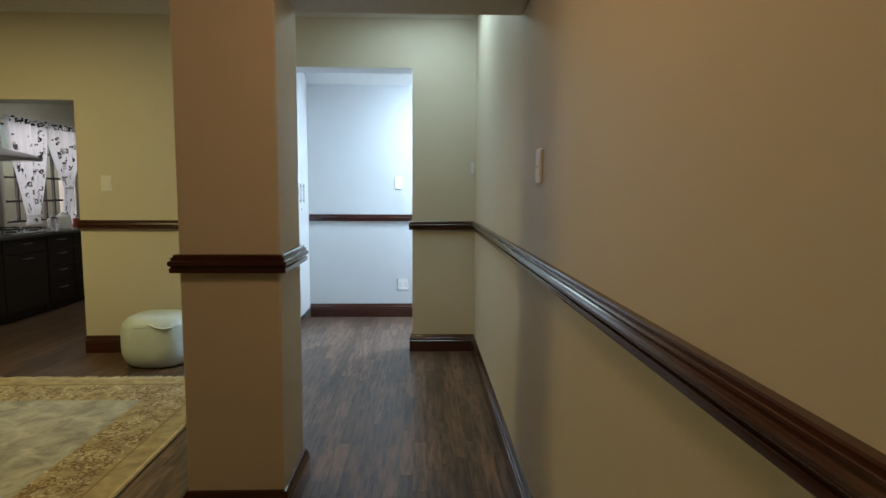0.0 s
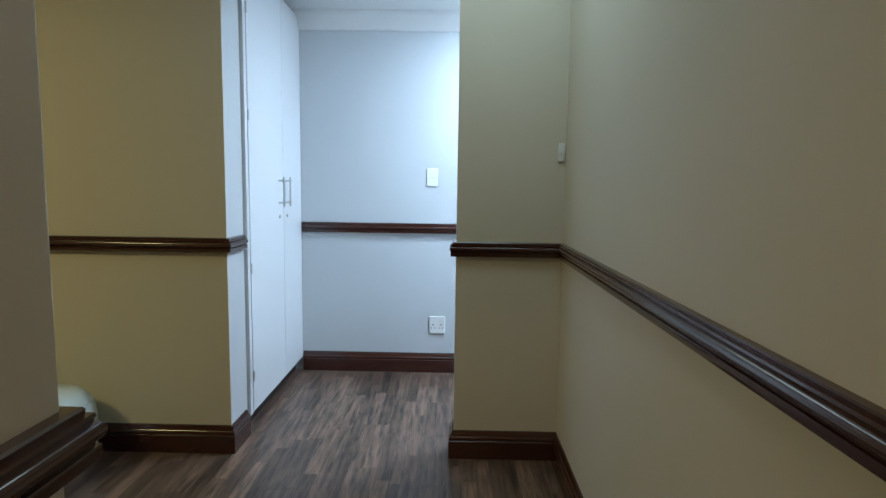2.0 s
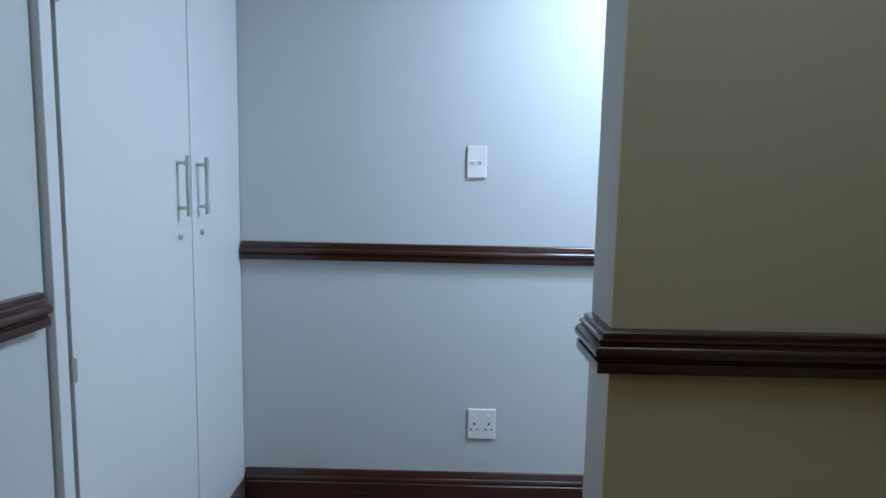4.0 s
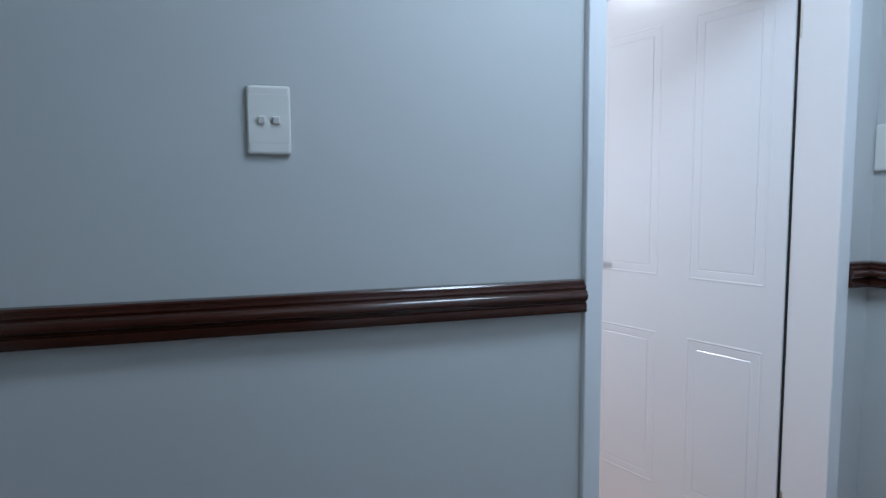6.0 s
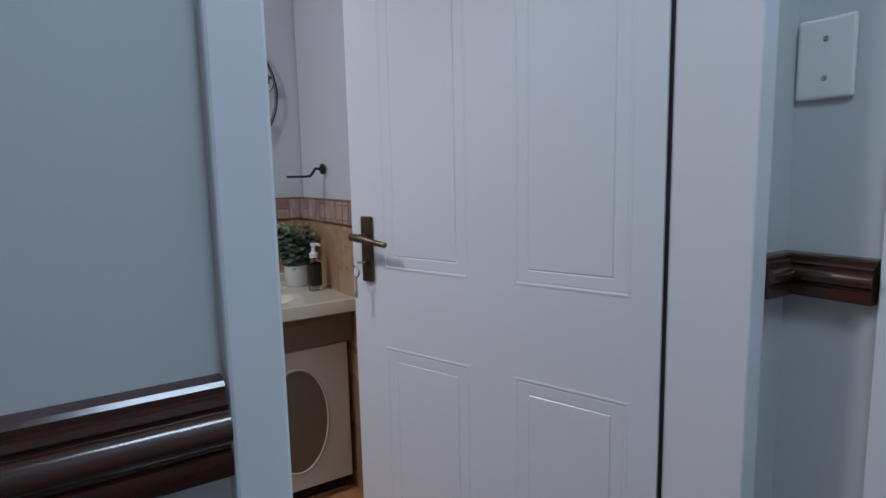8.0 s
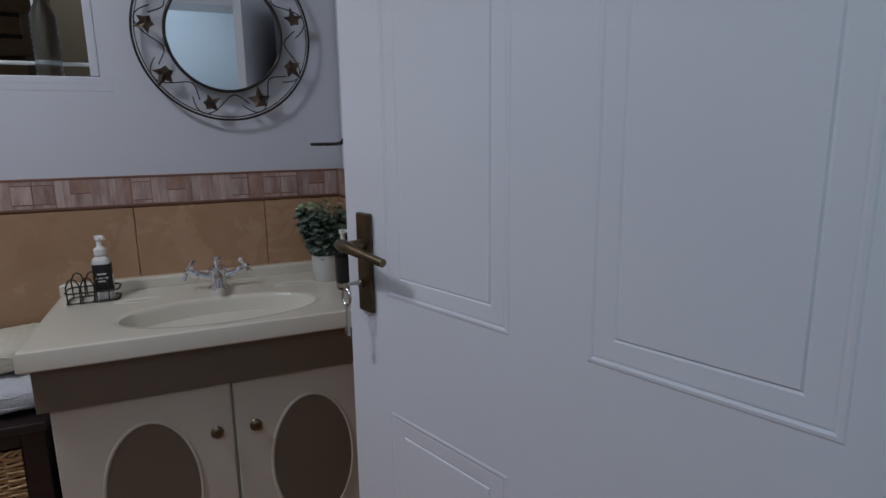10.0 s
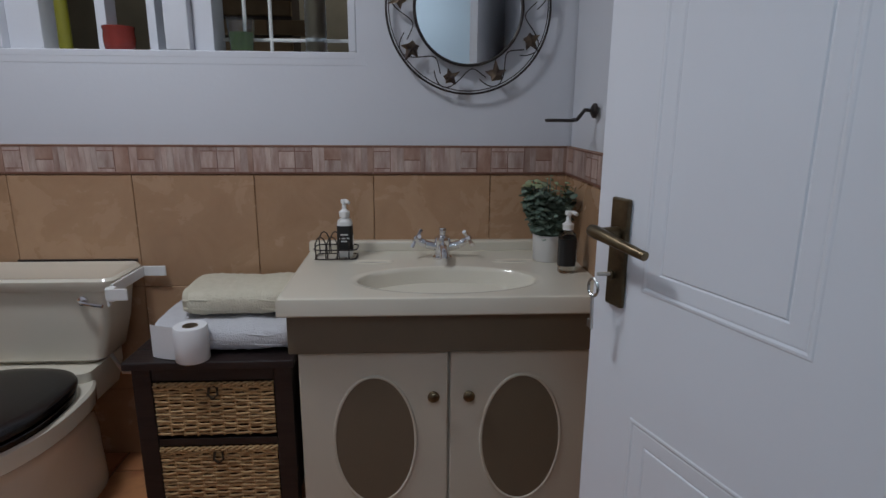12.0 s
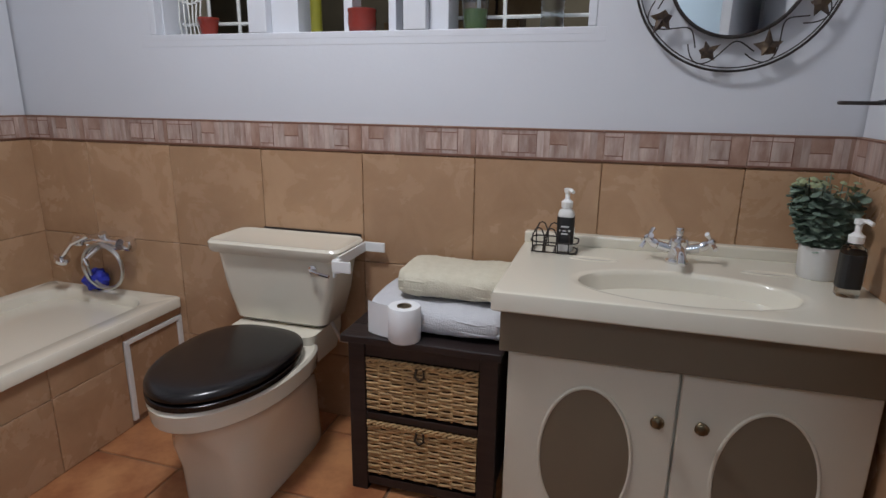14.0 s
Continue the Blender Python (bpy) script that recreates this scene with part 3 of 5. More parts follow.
# ---- lounge ----
pouf = thing("pouffe", (-1.272, 3.455, 0), "white leatherette pouffe with soft rounded edges", "pouffe")
rings = []
for z, s in ((0.0, 0.70), (0.012, 0.80), (0.04, 0.91), (0.09, 0.98), (0.15, 1.0), (0.22, 0.995), (0.27, 0.97), (0.305, 0.92), (0.333, 0.84), (0.350, 0.70), (0.359, 0.48), (0.362, 0.2)):
    rings.append([(x * s * (1 + 0.022 * math.sin(4 * k * 0.571 + z * 16)), y * s * (1 + 0.015 * math.sin(3 * k * 0.571)), z) for k, (x, y, _) in enumerate(oval(0, 0, 0.238, 0.22, 0, 44, 2.7))])
part("body", loft(rings), LEATHER, pouf, smooth=True)
bm = tube([(x * 0.945, y * 0.945, 0.292 + 0.004 * math.sin(k)) for k, (x, y, _) in enumerate(oval(0, 0, 0.238, 0.22, 0, 44, 2.7))], 0.0025, 6, closed=True)
part("piping", bm, LEATHER, pouf, smooth=True)
bm = tube([(0.02, -0.205, 0.315), (0.06, -0.216, 0.298), (0.11, -0.210, 0.285), (0.16, -0.185, 0.29)], 0.007, 8)
part("crease", bm, LEATHER, pouf, smooth=True)

RX0, RX1, RY0, RY1 = -3.2, -0.63, 0.1, 3.06
rug = thing("patterned_rug", ((RX0 + RX1) / 2, (RY0 + RY1) / 2, 0), "faded gold and grey patterned rug with fringe", "rug")
lpart("border", box(RX0, RY0, 0.0005, RX1, RY1, 0.010, 0.003), RUGB, rug, "gold floral border")
lpart("field", box(RX0 + 0.40, RY0 + 0.40, 0.006, RX1 - 0.40, RY1 - 0.40, 0.0115, 0.002), RUGF, rug, "faded grey field")
for a in (0.012, 0.125):
    for x0, y0, x1, y1 in ((RX0 + a, RY0 + a, RX1 - a, RY0 + a + 0.007), (RX0 + a, RY1 - a - 0.007, RX1 - a, RY1 - a), (RX0 + a, RY0 + a, RX0 + a + 0.007, RY1 - a), (RX1 - a - 0.007, RY0 + a, RX1 - a, RY1 - a)):
        lpart("border_line", box(x0, y0, 0.009, x1, y1, 0.0122), RUGP if a < 0.02 else RUGD, rug)


def add_motif(bm, cx, cy, r, z, turn, petals):
    for k in range(petals):
        a = turn + 2 * math.pi * k / petals
        c = (cx + r * 0.55 * math.cos(a), cy + r * 0.55 * math.sin(a))
        pts = []
        for j in range(8):
            b = 2 * math.pi * j / 8
            u, v = r * 0.48 * math.cos(b), r * 0.20 * math.sin(b)
            pts.append(bm.verts.new((c[0] + u * math.cos(a) - v * math.sin(a), c[1] + u * math.sin(a) + v * math.cos(a), z + 0.00006 * k)))
        bm.faces.new(pts)


rnd = random.Random(5)
dk, pk = bmesh.new(), bmesh.new()
for j in range(5600):
    x, y = rnd.uniform(RX0 + 0.15, RX1 - 0.15), rnd.uniform(RY0 + 0.15, RY1 - 0.15)
    edge = min(x - RX0, RX1 - x, y - RY0, RY1 - y)
    if edge > 0.385:
        continue
    add_motif(dk if j % 2 else pk, x, y, rnd.uniform(0.022, 0.042), 0.0108 + 0.0014 * rnd.random(), rnd.uniform(0, 6), rnd.choice((2, 3, 3, 4)))
tagged(lpart("leaf_pattern", dk, RUGD, rug, "brown leaf motifs"), kind="stuff")
tagged(lpart("scroll_pattern", pk, RUGP, rug, "cream scroll motifs"), kind="stuff")
bm = bmesh.new()
x = RX0
while x < RX1:
    L = rnd.uniform(0.035, 0.07)
    d = rnd.uniform(-0.018, 0.018)
    add_tube(bm, [(x, RY1 - 0.005, 0.009), (x + d * 0.5, RY1 + L * 0.5, 0.007), (x + d, RY1 + L, 0.003)], 0.0042, 5, taper=(1, 0.9, 0.5))
    x += 0.0115
lpart("fringe", bm, FRINGE, rug, "cream cotton fringe")

# ---- kitchen seen through the opening ----
wall("wall_kitchen_left", "y", -3.95, -3.75, 3.92, 8.2, 0, 2.7, [(5.55, 6.78, 0.86, 1.92)], CREAM, "pale kitchen wall with a curtained window")
wall("wall_kitchen_back", "x", 8.0, 8.2, -3.75, -1.25, 0, 2.7, [], CREAM, "plain pale wall closing the kitchen")
structure("ceiling_kitchen", box(-3.95, 3.92, 2.55, -1.25, 8.2, 2.6), CEIL, "flat white kitchen ceiling", "ceiling")
structure("wall_kitchen_right", box(-1.45, 3.92, 0, -1.26, 8.0, 2.7), CREAM, "plain pale wall closing the kitchen", "wall")
structure("backdrop", box(-6.6, 3.0, -0.5, -6.55, 9.0, 3.2), DAYGLOW, "glowing sheet standing in for the bright yard outside", "backdrop")
structure("floor_kitchen", box(-3.95, 5.071, -0.12, -1.255, 8.2, -0.002), PLANKREST, "dark brown plank floor of the kitchen", "floor")
win = tagged(new("window_kitchen"), "dark steel casement window with small panes", "window", kind="structure")
bm = bmesh.new()
for y in (5.55, 5.86, 6.17, 6.33, 6.49, 6.756):
    add_box(bm, -3.86, y, 0.86, -3.83, y + 0.022, 1.92)
for z in (0.86, 1.08, 1.34, 1.62, 1.898):
    add_box(bm, -3.862, 5.55, z, -3.828, 6.778, z + 0.022)
part("window_frame", bm, IRON, win)
UNITX = -3.13
n = 0
for y0, y1 in ((3.98, 4.58), (4.59, 5.19), (5.20, 5.62), (5.63, 6.20), (6.21, 6.8)):
    u = thing("kitchen_base_unit", (UNITX, (y0 + y1) / 2, 0), "black-brown kitchen base unit with steel bar handles", "kitchen unit", "kitchen base units")
    lpart("body", box(-3.74, y0, 0.08, UNITX - 0.02, y1, 0.765), KITCH, u)
    rows = ((0.63, 0.76), (0.46, 0.62), (0.28, 0.45), (0.10, 0.27)) if n >= 2 else ((0.63, 0.76), (0.10, 0.62))
    for z0, z1 in rows:
        d = lpart("drawer_front", box(UNITX - 0.018, y0 + 0.003, z0, UNITX, y1 - 0.003, z1, 0.002), KITCH, u)
        ym = (y0 + y1) / 2
        bm = tube([(UNITX + 0.001, ym - 0.06, z1 - 0.045), (UNITX + 0.022, ym - 0.06, z1 - 0.045), (UNITX + 0.022, ym + 0.06, z1 - 0.045), (UNITX + 0.001, ym + 0.06, z1 - 0.045)], 0.005, 8)
        part("handle", local(u, bm), STEEL, d, "steel bar handle")
    lpart("plinth", box(-3.74, y0, 0, UNITX - 0.06, y1, 0.079), KITCH, u)
    n += 1
wt = thing("worktop", (-3.43, 5.4, 0.766), "dark stone kitchen worktop", "worktop")
lpart("slab", box(-3.745, 3.97, 0.767, -3.10, 6.82, 0.80, 0.004), COUNTER, wt)
hob = thing("gas_hob", (-3.42, 5.1, 0.801), "steel gas hob with black pan supports", "hob")
lpart("tray", box(-3.68, 4.80, 0.801, -3.17, 5.42, 0.812, 0.004), STEEL, hob)
for cx, cy in ((-3.55, 4.95), (-3.3, 4.95), (-3.55, 5.27), (-3.3, 5.27)):
    lpart("burner", lathe([(0, 0.812), (0.045, 0.812), (0.04, 0.825), (0, 0.827)], (cx, cy, 0), 16), IRON, hob)
    bm = bmesh.new()
    for a in (0, 90):
        c, s = math.cos(radians(a)) * 0.11, math.sin(radians(a)) * 0.11
        add_tube(bm, [(cx - c, cy - s, 0.813), (cx - c, cy - s, 0.842), (cx + c, cy + s, 0.842), (cx + c, cy + s, 0.813)], 0.006, 6)
    lpart("pan_support", bm, IRON, hob)
hood = thing("cooker_hood", (-3.45, 4.85, 1.50), "steel chimney cooker hood with curved canopy", "cooker hood")
rings = []
for z, xf, dy in ((1.495, -3.15, 0.40), (1.525, -3.145, 0.405), (1.545, -3.19, 0.39), (1.575, -3.27, 0.33), (1.61, -3.37, 0.24), (1.65, -3.46, 0.16), (1.68, -3.50, 0.13)):
    rings.append([(-3.74, 4.83 - dy, z), (xf, 4.83 - dy, z), (xf, 4.83 + dy, z), (-3.74, 4.83 + dy, z)])
lpart("canopy", loft(rings), STEEL, hood)
lpart("chimney", box(-3.74, 4.70, 1.681, -3.51, 4.96, 2.54), STEEL, hood)
splash = structure("trim_splashback", box(-3.749, 4.3, 0.80, -3.742, 5.50, 1.55), STEEL, "steel splashback behind the hob", "splashback")
rod = thing("curtain_rod", (-3.70, 6.1, 1.95), "thin curtain rod above the kitchen window", "curtain rod")
lpart("pole", tube([(-3.69, 5.44, 1.945), (-3.69, 6.88, 1.945)], 0.009, 10), STEEL, rod)


def cloth_at(y0, y1, tie, zt, half, u, z):
    """A point of a gathered curtain: u across it from 0 to 1, at height z."""
    f = min(1, max(0, (1.90 - z) / (1.90 - zt))) ** 1.4
    a, b = y0 + (tie - half - y0) * f, y1 + (tie + half - y1) * f
    if z < zt:
        g = (zt - z) / 0.4
        a, b = tie - half - 0.06 * g, tie + half + 0.06 * g
    deep = 0.020 * math.sin(u * 50 + 0.4 * math.sin(z * 6)) + 0.010 * math.sin(u * 19)
    if z > 1.90:
        deep += 0.010 * math.sin(u * 90)
    return Vector((-3.672 + deep, a + (b - a) * u, z))


for y0, y1, tie, zt, half in ((5.50, 6.20, 5.86, 0.93, 0.11), (6.14, 6.86, 6.50, 1.24, 0.085)):
    cur = thing("curtain", (-3.69, (y0 + y1) / 2, 0.85), "white cotton curtain with black print, tied back", "curtain", "kitchen curtains")
    bm = bmesh.new()
    rows = [[bm.verts.new(cloth_at(y0, y1, tie, zt, half, k / 72, 1.985 - i * 0.0395)) for k in range(73)] for i in range(30)]
    for p, q in zip(rows, rows[1:]):
        for k in range(72):
            bm.faces.new((p[k], p[k + 1], q[k + 1], q[k]))
    lpart("cloth", bm, CURTAIN, cur, smooth=True)
    lpart("tie_band", tube([cloth_at(y0, y1, tie, zt, half, k / 20, zt) + Vector((0.012, 0, 0)) for k in range(21)], 0.012, 6), CURTAIN, cur, smooth=True)
    pr = bmesh.new()

    def spot(u, z, du, dz):
        q = [cloth_at(y0, y1, tie, zt, half, u + e * du, z + h * dz) + Vector((0.004, 0, 0)) for e, h in ((-1, -0.5), (-0.4, -1), (0.4, -1), (1, -0.5), (1, 0.5), (0.4, 1), (-0.4, 1), (-1, 0.5))]
        pr.faces.new([pr.verts.new(p) for p in q])
    for j in range(70):
        spot(rnd.uniform(0.04, 0.96), 1.915 + 0.06 * rnd.random(), 0.012, 0.010)
    for j in range(75):
        u, z = rnd.uniform(0.05, 0.95), rnd.uniform(0.88, 1.88)
        if j % 3 == 0:
            for k in range(5):
                spot(u, z - 0.014 * k, 0.03, 0.0028)
        elif j % 3 == 1:
            for k in range(9):
                an = 2 * math.pi * k / 9
                spot(min(0.98, max(0.02, u + 0.030 * math.cos(an))), z + 0.022 * math.sin(an), 0.012, 0.008)
            spot(u, z, 0.010, 0.007)
        else:
            spot(u, z, 0.020, 0.012)
            spot(min(0.97, u + 0.03), z + 0.018, 0.016, 0.008)
    tagged(lpart("print", pr, PRINT, cur), kind="stuff")
for nm, y, r, h, mt, lb, ct in (("kettle", 5.86, 0.075, 0.15, POTW, "white rounded kettle on the worktop", "kettle"), ("storage_tin", 6.12, 0.06, 0.10, RED, "red tin on the worktop", "tin"), ("storage_jar", 5.68, 0.055, 0.13, CLEARP, "clear glass jar on the worktop", "jar")):
    t_ = thing(nm, (-3.36, y, 0.80), lb, ct)
    part("body", lathe([(0, 0), (r, 0), (r, h * 0.8), (r * 0.85, h * 0.92), (r * 0.6, h), (0, h)], segs=20), mt, t_, smooth=True)
    part("lid", lathe([(0, h), (r * 0.5, h), (r * 0.5, h + 0.012), (0.01, h + 0.02), (0, h + 0.03)], segs=16), STEEL, t_, smooth=True)


# ---- bathroom: bath ----
YW, XL, XR = 6.83, -1.047, 1.69
PX = -0.432
bath = thing("bathtub", (-0.74, 6.0, 0), "ivory enamelled bathtub with a flat rim", "bathtub")
rim0 = [(XL + 0.002, 5.16), (PX + 0.012, 5.16), (PX + 0.012, YW - 0.008), (XL + 0.002, YW - 0.008)]


def rounded(x0, y0, x1, y1, r, z, n=7):
    out = []
    for cx, cy, a0 in ((x1 - r, y1 - r, 0), (x0 + r, y1 - r, 90), (x0 + r, y0 + r, 180), (x1 - r, y0 + r, 270)):
        for k in range(n):
            a = radians(a0 + 90 * k / (n - 1))
            out.append((cx + r * math.cos(a), cy + r * math.sin(a), z))
    return out


rings = [rounded(XL + 0.003, 5.16, PX + 0.012, YW - 0.008, 0.012, 0.352), rounded(XL + 0.003, 5.16, PX + 0.012, YW - 0.008, 0.012, 0.385), rounded(XL + 0.008, 5.165, PX + 0.007, YW - 0.013, 0.014, 0.391),
         rounded(XL + 0.05, 5.25, PX - 0.055, YW - 0.062, 0.11, 0.392), rounded(XL + 0.058, 5.258, PX - 0.063, YW - 0.070, 0.108, 0.386), rounded(XL + 0.064, 5.268, PX - 0.070, YW - 0.077, 0.106, 0.36),
         rounded(XL + 0.095, 5.36, PX - 0.095, YW - 0.12, 0.10, 0.16), rounded(XL + 0.13, 5.42, PX - 0.15, YW - 0.20, 0.08, 0.09), rounded(XL + 0.2, 5.5, PX - 0.22, YW - 0.28, 0.05, 0.075)]
lpart("tub", loft(rings), IVORY, bath, smooth=True)
lpart("overflow_plate", lathe([(0, 0), (0.022, 0), (0.022, 0.006), (0.012, 0.010), (0, 0.010)], segs=20, m=Matrix.Translation((-0.66, YW - 0.084, 0.325)) @ Matrix.Rotation(radians(83), 4, "X")), CHROME, bath, "round chrome overflow", True)
structure("bath_panel_base", box(PX - 0.09, 5.152, 0, PX - 0.008, YW - 0.005, 0.351), GROUT, "grouted backing of the tiled bath side", "bath panel")

mixer = thing("bath_mixer", (-0.70, YW - 0.01, 0.58), "chrome bath mixer with hose and hand shower", "tap")
bm = tube([(-0.77, YW - 0.055, 0.585), (-0.63, YW - 0.055, 0.585)], 0.021, 14)
for x in (-0.775, -0.625):
    add_tube(bm, [(x, YW - 0.001, 0.585), (x, YW - 0.055, 0.585)], 0.024, 14)
add_tube(bm, [(-0.70, YW - 0.055, 0.58), (-0.70, YW - 0.10, 0.565), (-0.70, YW - 0.145, 0.545), (-0.70, YW - 0.15, 0.525)], 0.011, 12)
add_tube(bm, [(-0.70, YW - 0.05, 0.60), (-0.70, YW - 0.06, 0.625)], 0.016, 12)
lpart("mixer_body", bm, CHROME, mixer, smooth=True)
for x in (-0.80, -0.60):
    bm = lathe( [(0, 0), (0.018, 0), (0.022, 0.01), (0.022, 0.03), (0.012, 0.036), (0, 0.036)], segs=16, m=Matrix.Translation((x, YW - 0.055, 0.585)) @ Matrix.Rotation(radians(90 if x > -0.7 else -90), 4, "Y"))
    lpart("tap_knob", bm, CHROME, mixer, smooth=True)
hose = []
for k in range(60):
    a = 2 * math.pi * k / 30
    hose.append((-0.685 + (0.085 + 0.01 * (k > 30)) * math.cos(a + 1.6), YW - 0.075 - 0.0004 * k, 0.505 + 0.085 * math.sin(a + 1.6)))
lpart("shower_hose", tube(hose, 0.006, 8), STEEL, mixer, "flexible steel shower hose", True)
bm = tube([(-0.75, YW - 0.08, 0.615), (-0.81, YW - 0.10, 0.585), (-0.85, YW - 0.11, 0.535)], 0.009, 10)
add_lathe(bm, [(0, -0.012), (0.026, -0.010), (0.028, 0.004), (0, 0.010)], segs=18, m=Matrix.Translation((-0.852, YW - 0.112, 0.525)) @ Matrix.Rotation(radians(35), 4, "Y"))
lpart("hand_shower", bm, CHROME, mixer, smooth=True)
sp = thing("bath_sponge", (-0.765, YW - 0.054, 0.392), "blue net bath sponge on the tub rim", "sponge")
bm = bmesh.new()
bmesh.ops.create_icosphere(bm, subdivisions=4, radius=0.042, matrix=Matrix.Translation((0, 0, 0.044)))
for v in bm.verts:
    v.co = Vector((0, 0, 0.044)) + (v.co - Vector((0, 0, 0.044))) * (1 + 0.28 * noise.noise(v.co * 55))
    v.co.z = max(v.co.z, 0.001)
part("body", bm, BLUE, sp)

# ---- toilet ----
wc = thing("toilet", (0.11, 6.5, 0), "ivory close-coupled toilet with closed black lid", "toilet")
TX = 0.11
cx0 = lambda z, w, y0, y1: rounded(TX - w, y0, TX + w, y1, 0.03, z, 6)
lpart("cistern", loft([cx0(0.412, 0.150, 6.66, 6.805), cx0(0.425, 0.165, 6.645, 6.812), cx0(0.52, 0.190, 6.636, 6.815), cx0(0.652, 0.212, 6.630, 6.815)]), IVORY, wc, smooth=True)
lpart("cistern_lid", loft([cx0(0.645, 0.226, 6.618, 6.818), cx0(0.652, 0.232, 6.612, 6.82), cx0(0.676, 0.234, 6.610, 6.82), cx0(0.684, 0.228, 6.616, 6.816), cx0(0.680, 0.20, 6.64, 6.80)]), IVORY, wc, smooth=True)
bm = lathe([(0, 0), (0.014, 0), (0.014, 0.008), (0, 0.014)], segs=16, m=Matrix.Translation((TX + 0.14, 6.632, 0.615)) @ Matrix.Rotation(radians(90), 4, "X"))
add_tube(bm, [(TX + 0.14, 6.615, 0.615), (TX + 0.165, 6.605, 0.612), (TX + 0.205, 6.605, 0.606)], 0.006, 8)
lpart("flush_lever", bm, CHROME, wc, "chrome flush lever", True)


def egg(z, w, y0, y1, n=44):
    """A ring, blunt at the back y1 and round at the front y0."""
    out = []
    for k in range(n):
        a = 2 * math.pi * k / n
        c, s = math.cos(a), math.sin(a)
        ym = y0 + (y1 - y0) * 0.55
        if s < 0:
            out.append((TX + w * c, ym + (ym - y0) * s, z))
        else:
            out.append((TX + w * math.copysign(abs(c) ** 0.75, c), ym + (y1 - ym) * abs(s) ** 0.7, z))
    return out


def plinth(z, w, y0, y1):
    """A blunt, square-shouldered ring of the pedestal."""
    return oval(TX, (y0 + y1) / 2, w, (y1 - y0) / 2, z, 44, 5.0)


lpart("bowl", loft([plinth(0.0, 0.122, 6.265, 6.72), plinth(0.02, 0.125, 6.262, 6.72), plinth(0.12, 0.124, 6.255, 6.71), plinth(0.20, 0.130, 6.235, 6.70), egg(0.275, 0.155, 6.19, 6.69), egg(0.315, 0.172, 6.155, 6.68), egg(0.325, 0.183, 6.135, 6.68), egg(0.372, 0.186, 6.128, 6.68), egg(0.380, 0.180, 6.135, 6.672)]), IVORY, wc, smooth=True)
lpart("bowl_shelf", loft([rounded(TX - 0.135, 6.60, TX + 0.135, 6.80, 0.03, 0.30, 6), rounded(TX - 0.15, 6.58, TX + 0.15, 6.81, 0.03, 0.37, 6), rounded(TX - 0.15, 6.58, TX + 0.15, 6.81, 0.03, 0.409, 6)]), IVORY, wc, smooth=True)
lpart("seat_ring", loft([egg(0.381, 0.172, 6.135, 6.58), egg(0.384, 0.178, 6.130, 6.582), egg(0.398, 0.178, 6.130, 6.582), egg(0.402, 0.172, 6.136, 6.58)]), BLACKSEAT, wc, "black glossy seat", True)
lpart("lid", loft([egg(0.404, 0.170, 6.138, 6.59), egg(0.408, 0.177, 6.131, 6.596), egg(0.418, 0.178, 6.130, 6.597), egg(0.425, 0.174, 6.134, 6.594), egg(0.430, 0.164, 6.146, 6.585), egg(0.4325, 0.14, 6.17, 6.56), egg(0.434, 0.09, 6.23, 6.51), egg(0.4345, 0.04, 6.31, 6.44)]), BLACKSEAT, wc, "black glossy closed lid", True)
for dx in (-0.07, 0.07):
    lpart("lid_hinge", tube([(TX + dx - 0.02, 6.588, 0.405), (TX + dx + 0.02, 6.588, 0.405)], 0.009, 10), CHROME, wc)
# Solid dark strip standing in for the shaded gap at the wall.
lpart("lid_gap_shade", box(TX - 0.15, 6.8205, 0.672, TX + 0.215, 6.826, 0.689), DARKWOOD, wc, "dark strip painting the shade behind the cistern lid")
fp = thing("water_pipe", (0.34, 6.70, 0), "thin steel water pipe behind the toilet", "pipe")
lpart("tube", tube([(0.26, 6.70, 0.44), (0.30, 6.70, 0.36), (0.38, 6.74, 0.335), (0.42, 6.815, 0.33)], 0.006, 8), STEEL, fp, smooth=True)
br = thing("paper_bracket", (0.36, 6.70, 0.60), "white plastic bracket hung on the cistern", "bracket")
bm = loft([rounded(0.338, 6.585, 0.345, 6.60, 0.003, 0.612, 3), rounded(0.338, 6.585, 0.345, 6.60, 0.003, 0.665, 3)])
add_box(bm, 0.345, 6.575, 0.628, 0.365, 6.60, 0.668, 0.002, m=None)
add_box(bm, 0.345, 6.568, 0.634, 0.405, 6.574, 0.668, 0.002)
add_box(bm, 0.346, 6.60, 0.640, 0.353, 6.805, 0.672, 0.002)
add_box(bm, 0.346, 6.796, 0.640, 0.418, 6.803, 0.672, 0.002)
lpart("body", bm, PLASTIC, br)

# ---- basket drawer unit ----
bu = thing("basket_drawer_unit", (0.645, 6.65, 0), "very dark wooden unit with seagrass basket drawers", "drawer unit")
UX0, UX1, UY0, UY1, UZ = 0.435, 0.862, 6.475, 6.82, 0.475
for x in (UX0, UX1 - 0.05):
    for y in (UY0, UY1 - 0.04):
        lpart("post", box(x, y, 0, x + 0.05, y + 0.04, UZ - 0.001, 0.003), DARKWOOD, bu)
for z0, z1 in ((0.02, 0.048), (0.236, 0.258), (0.432, UZ - 0.001)):
    lpart("rail", box(UX0 + 0.051, UY0 + 0.004, z0, UX1 - 0.051, UY0 + 0.03, z1, 0.002), DARKWOOD, bu)
for x in (UX0 + 0.012, UX1 - 0.024):
    lpart("side_panel", box(x, UY0 + 0.041, 0.03, x + 0.012, UY1 - 0.041, UZ - 0.001), DARKWOOD, bu)
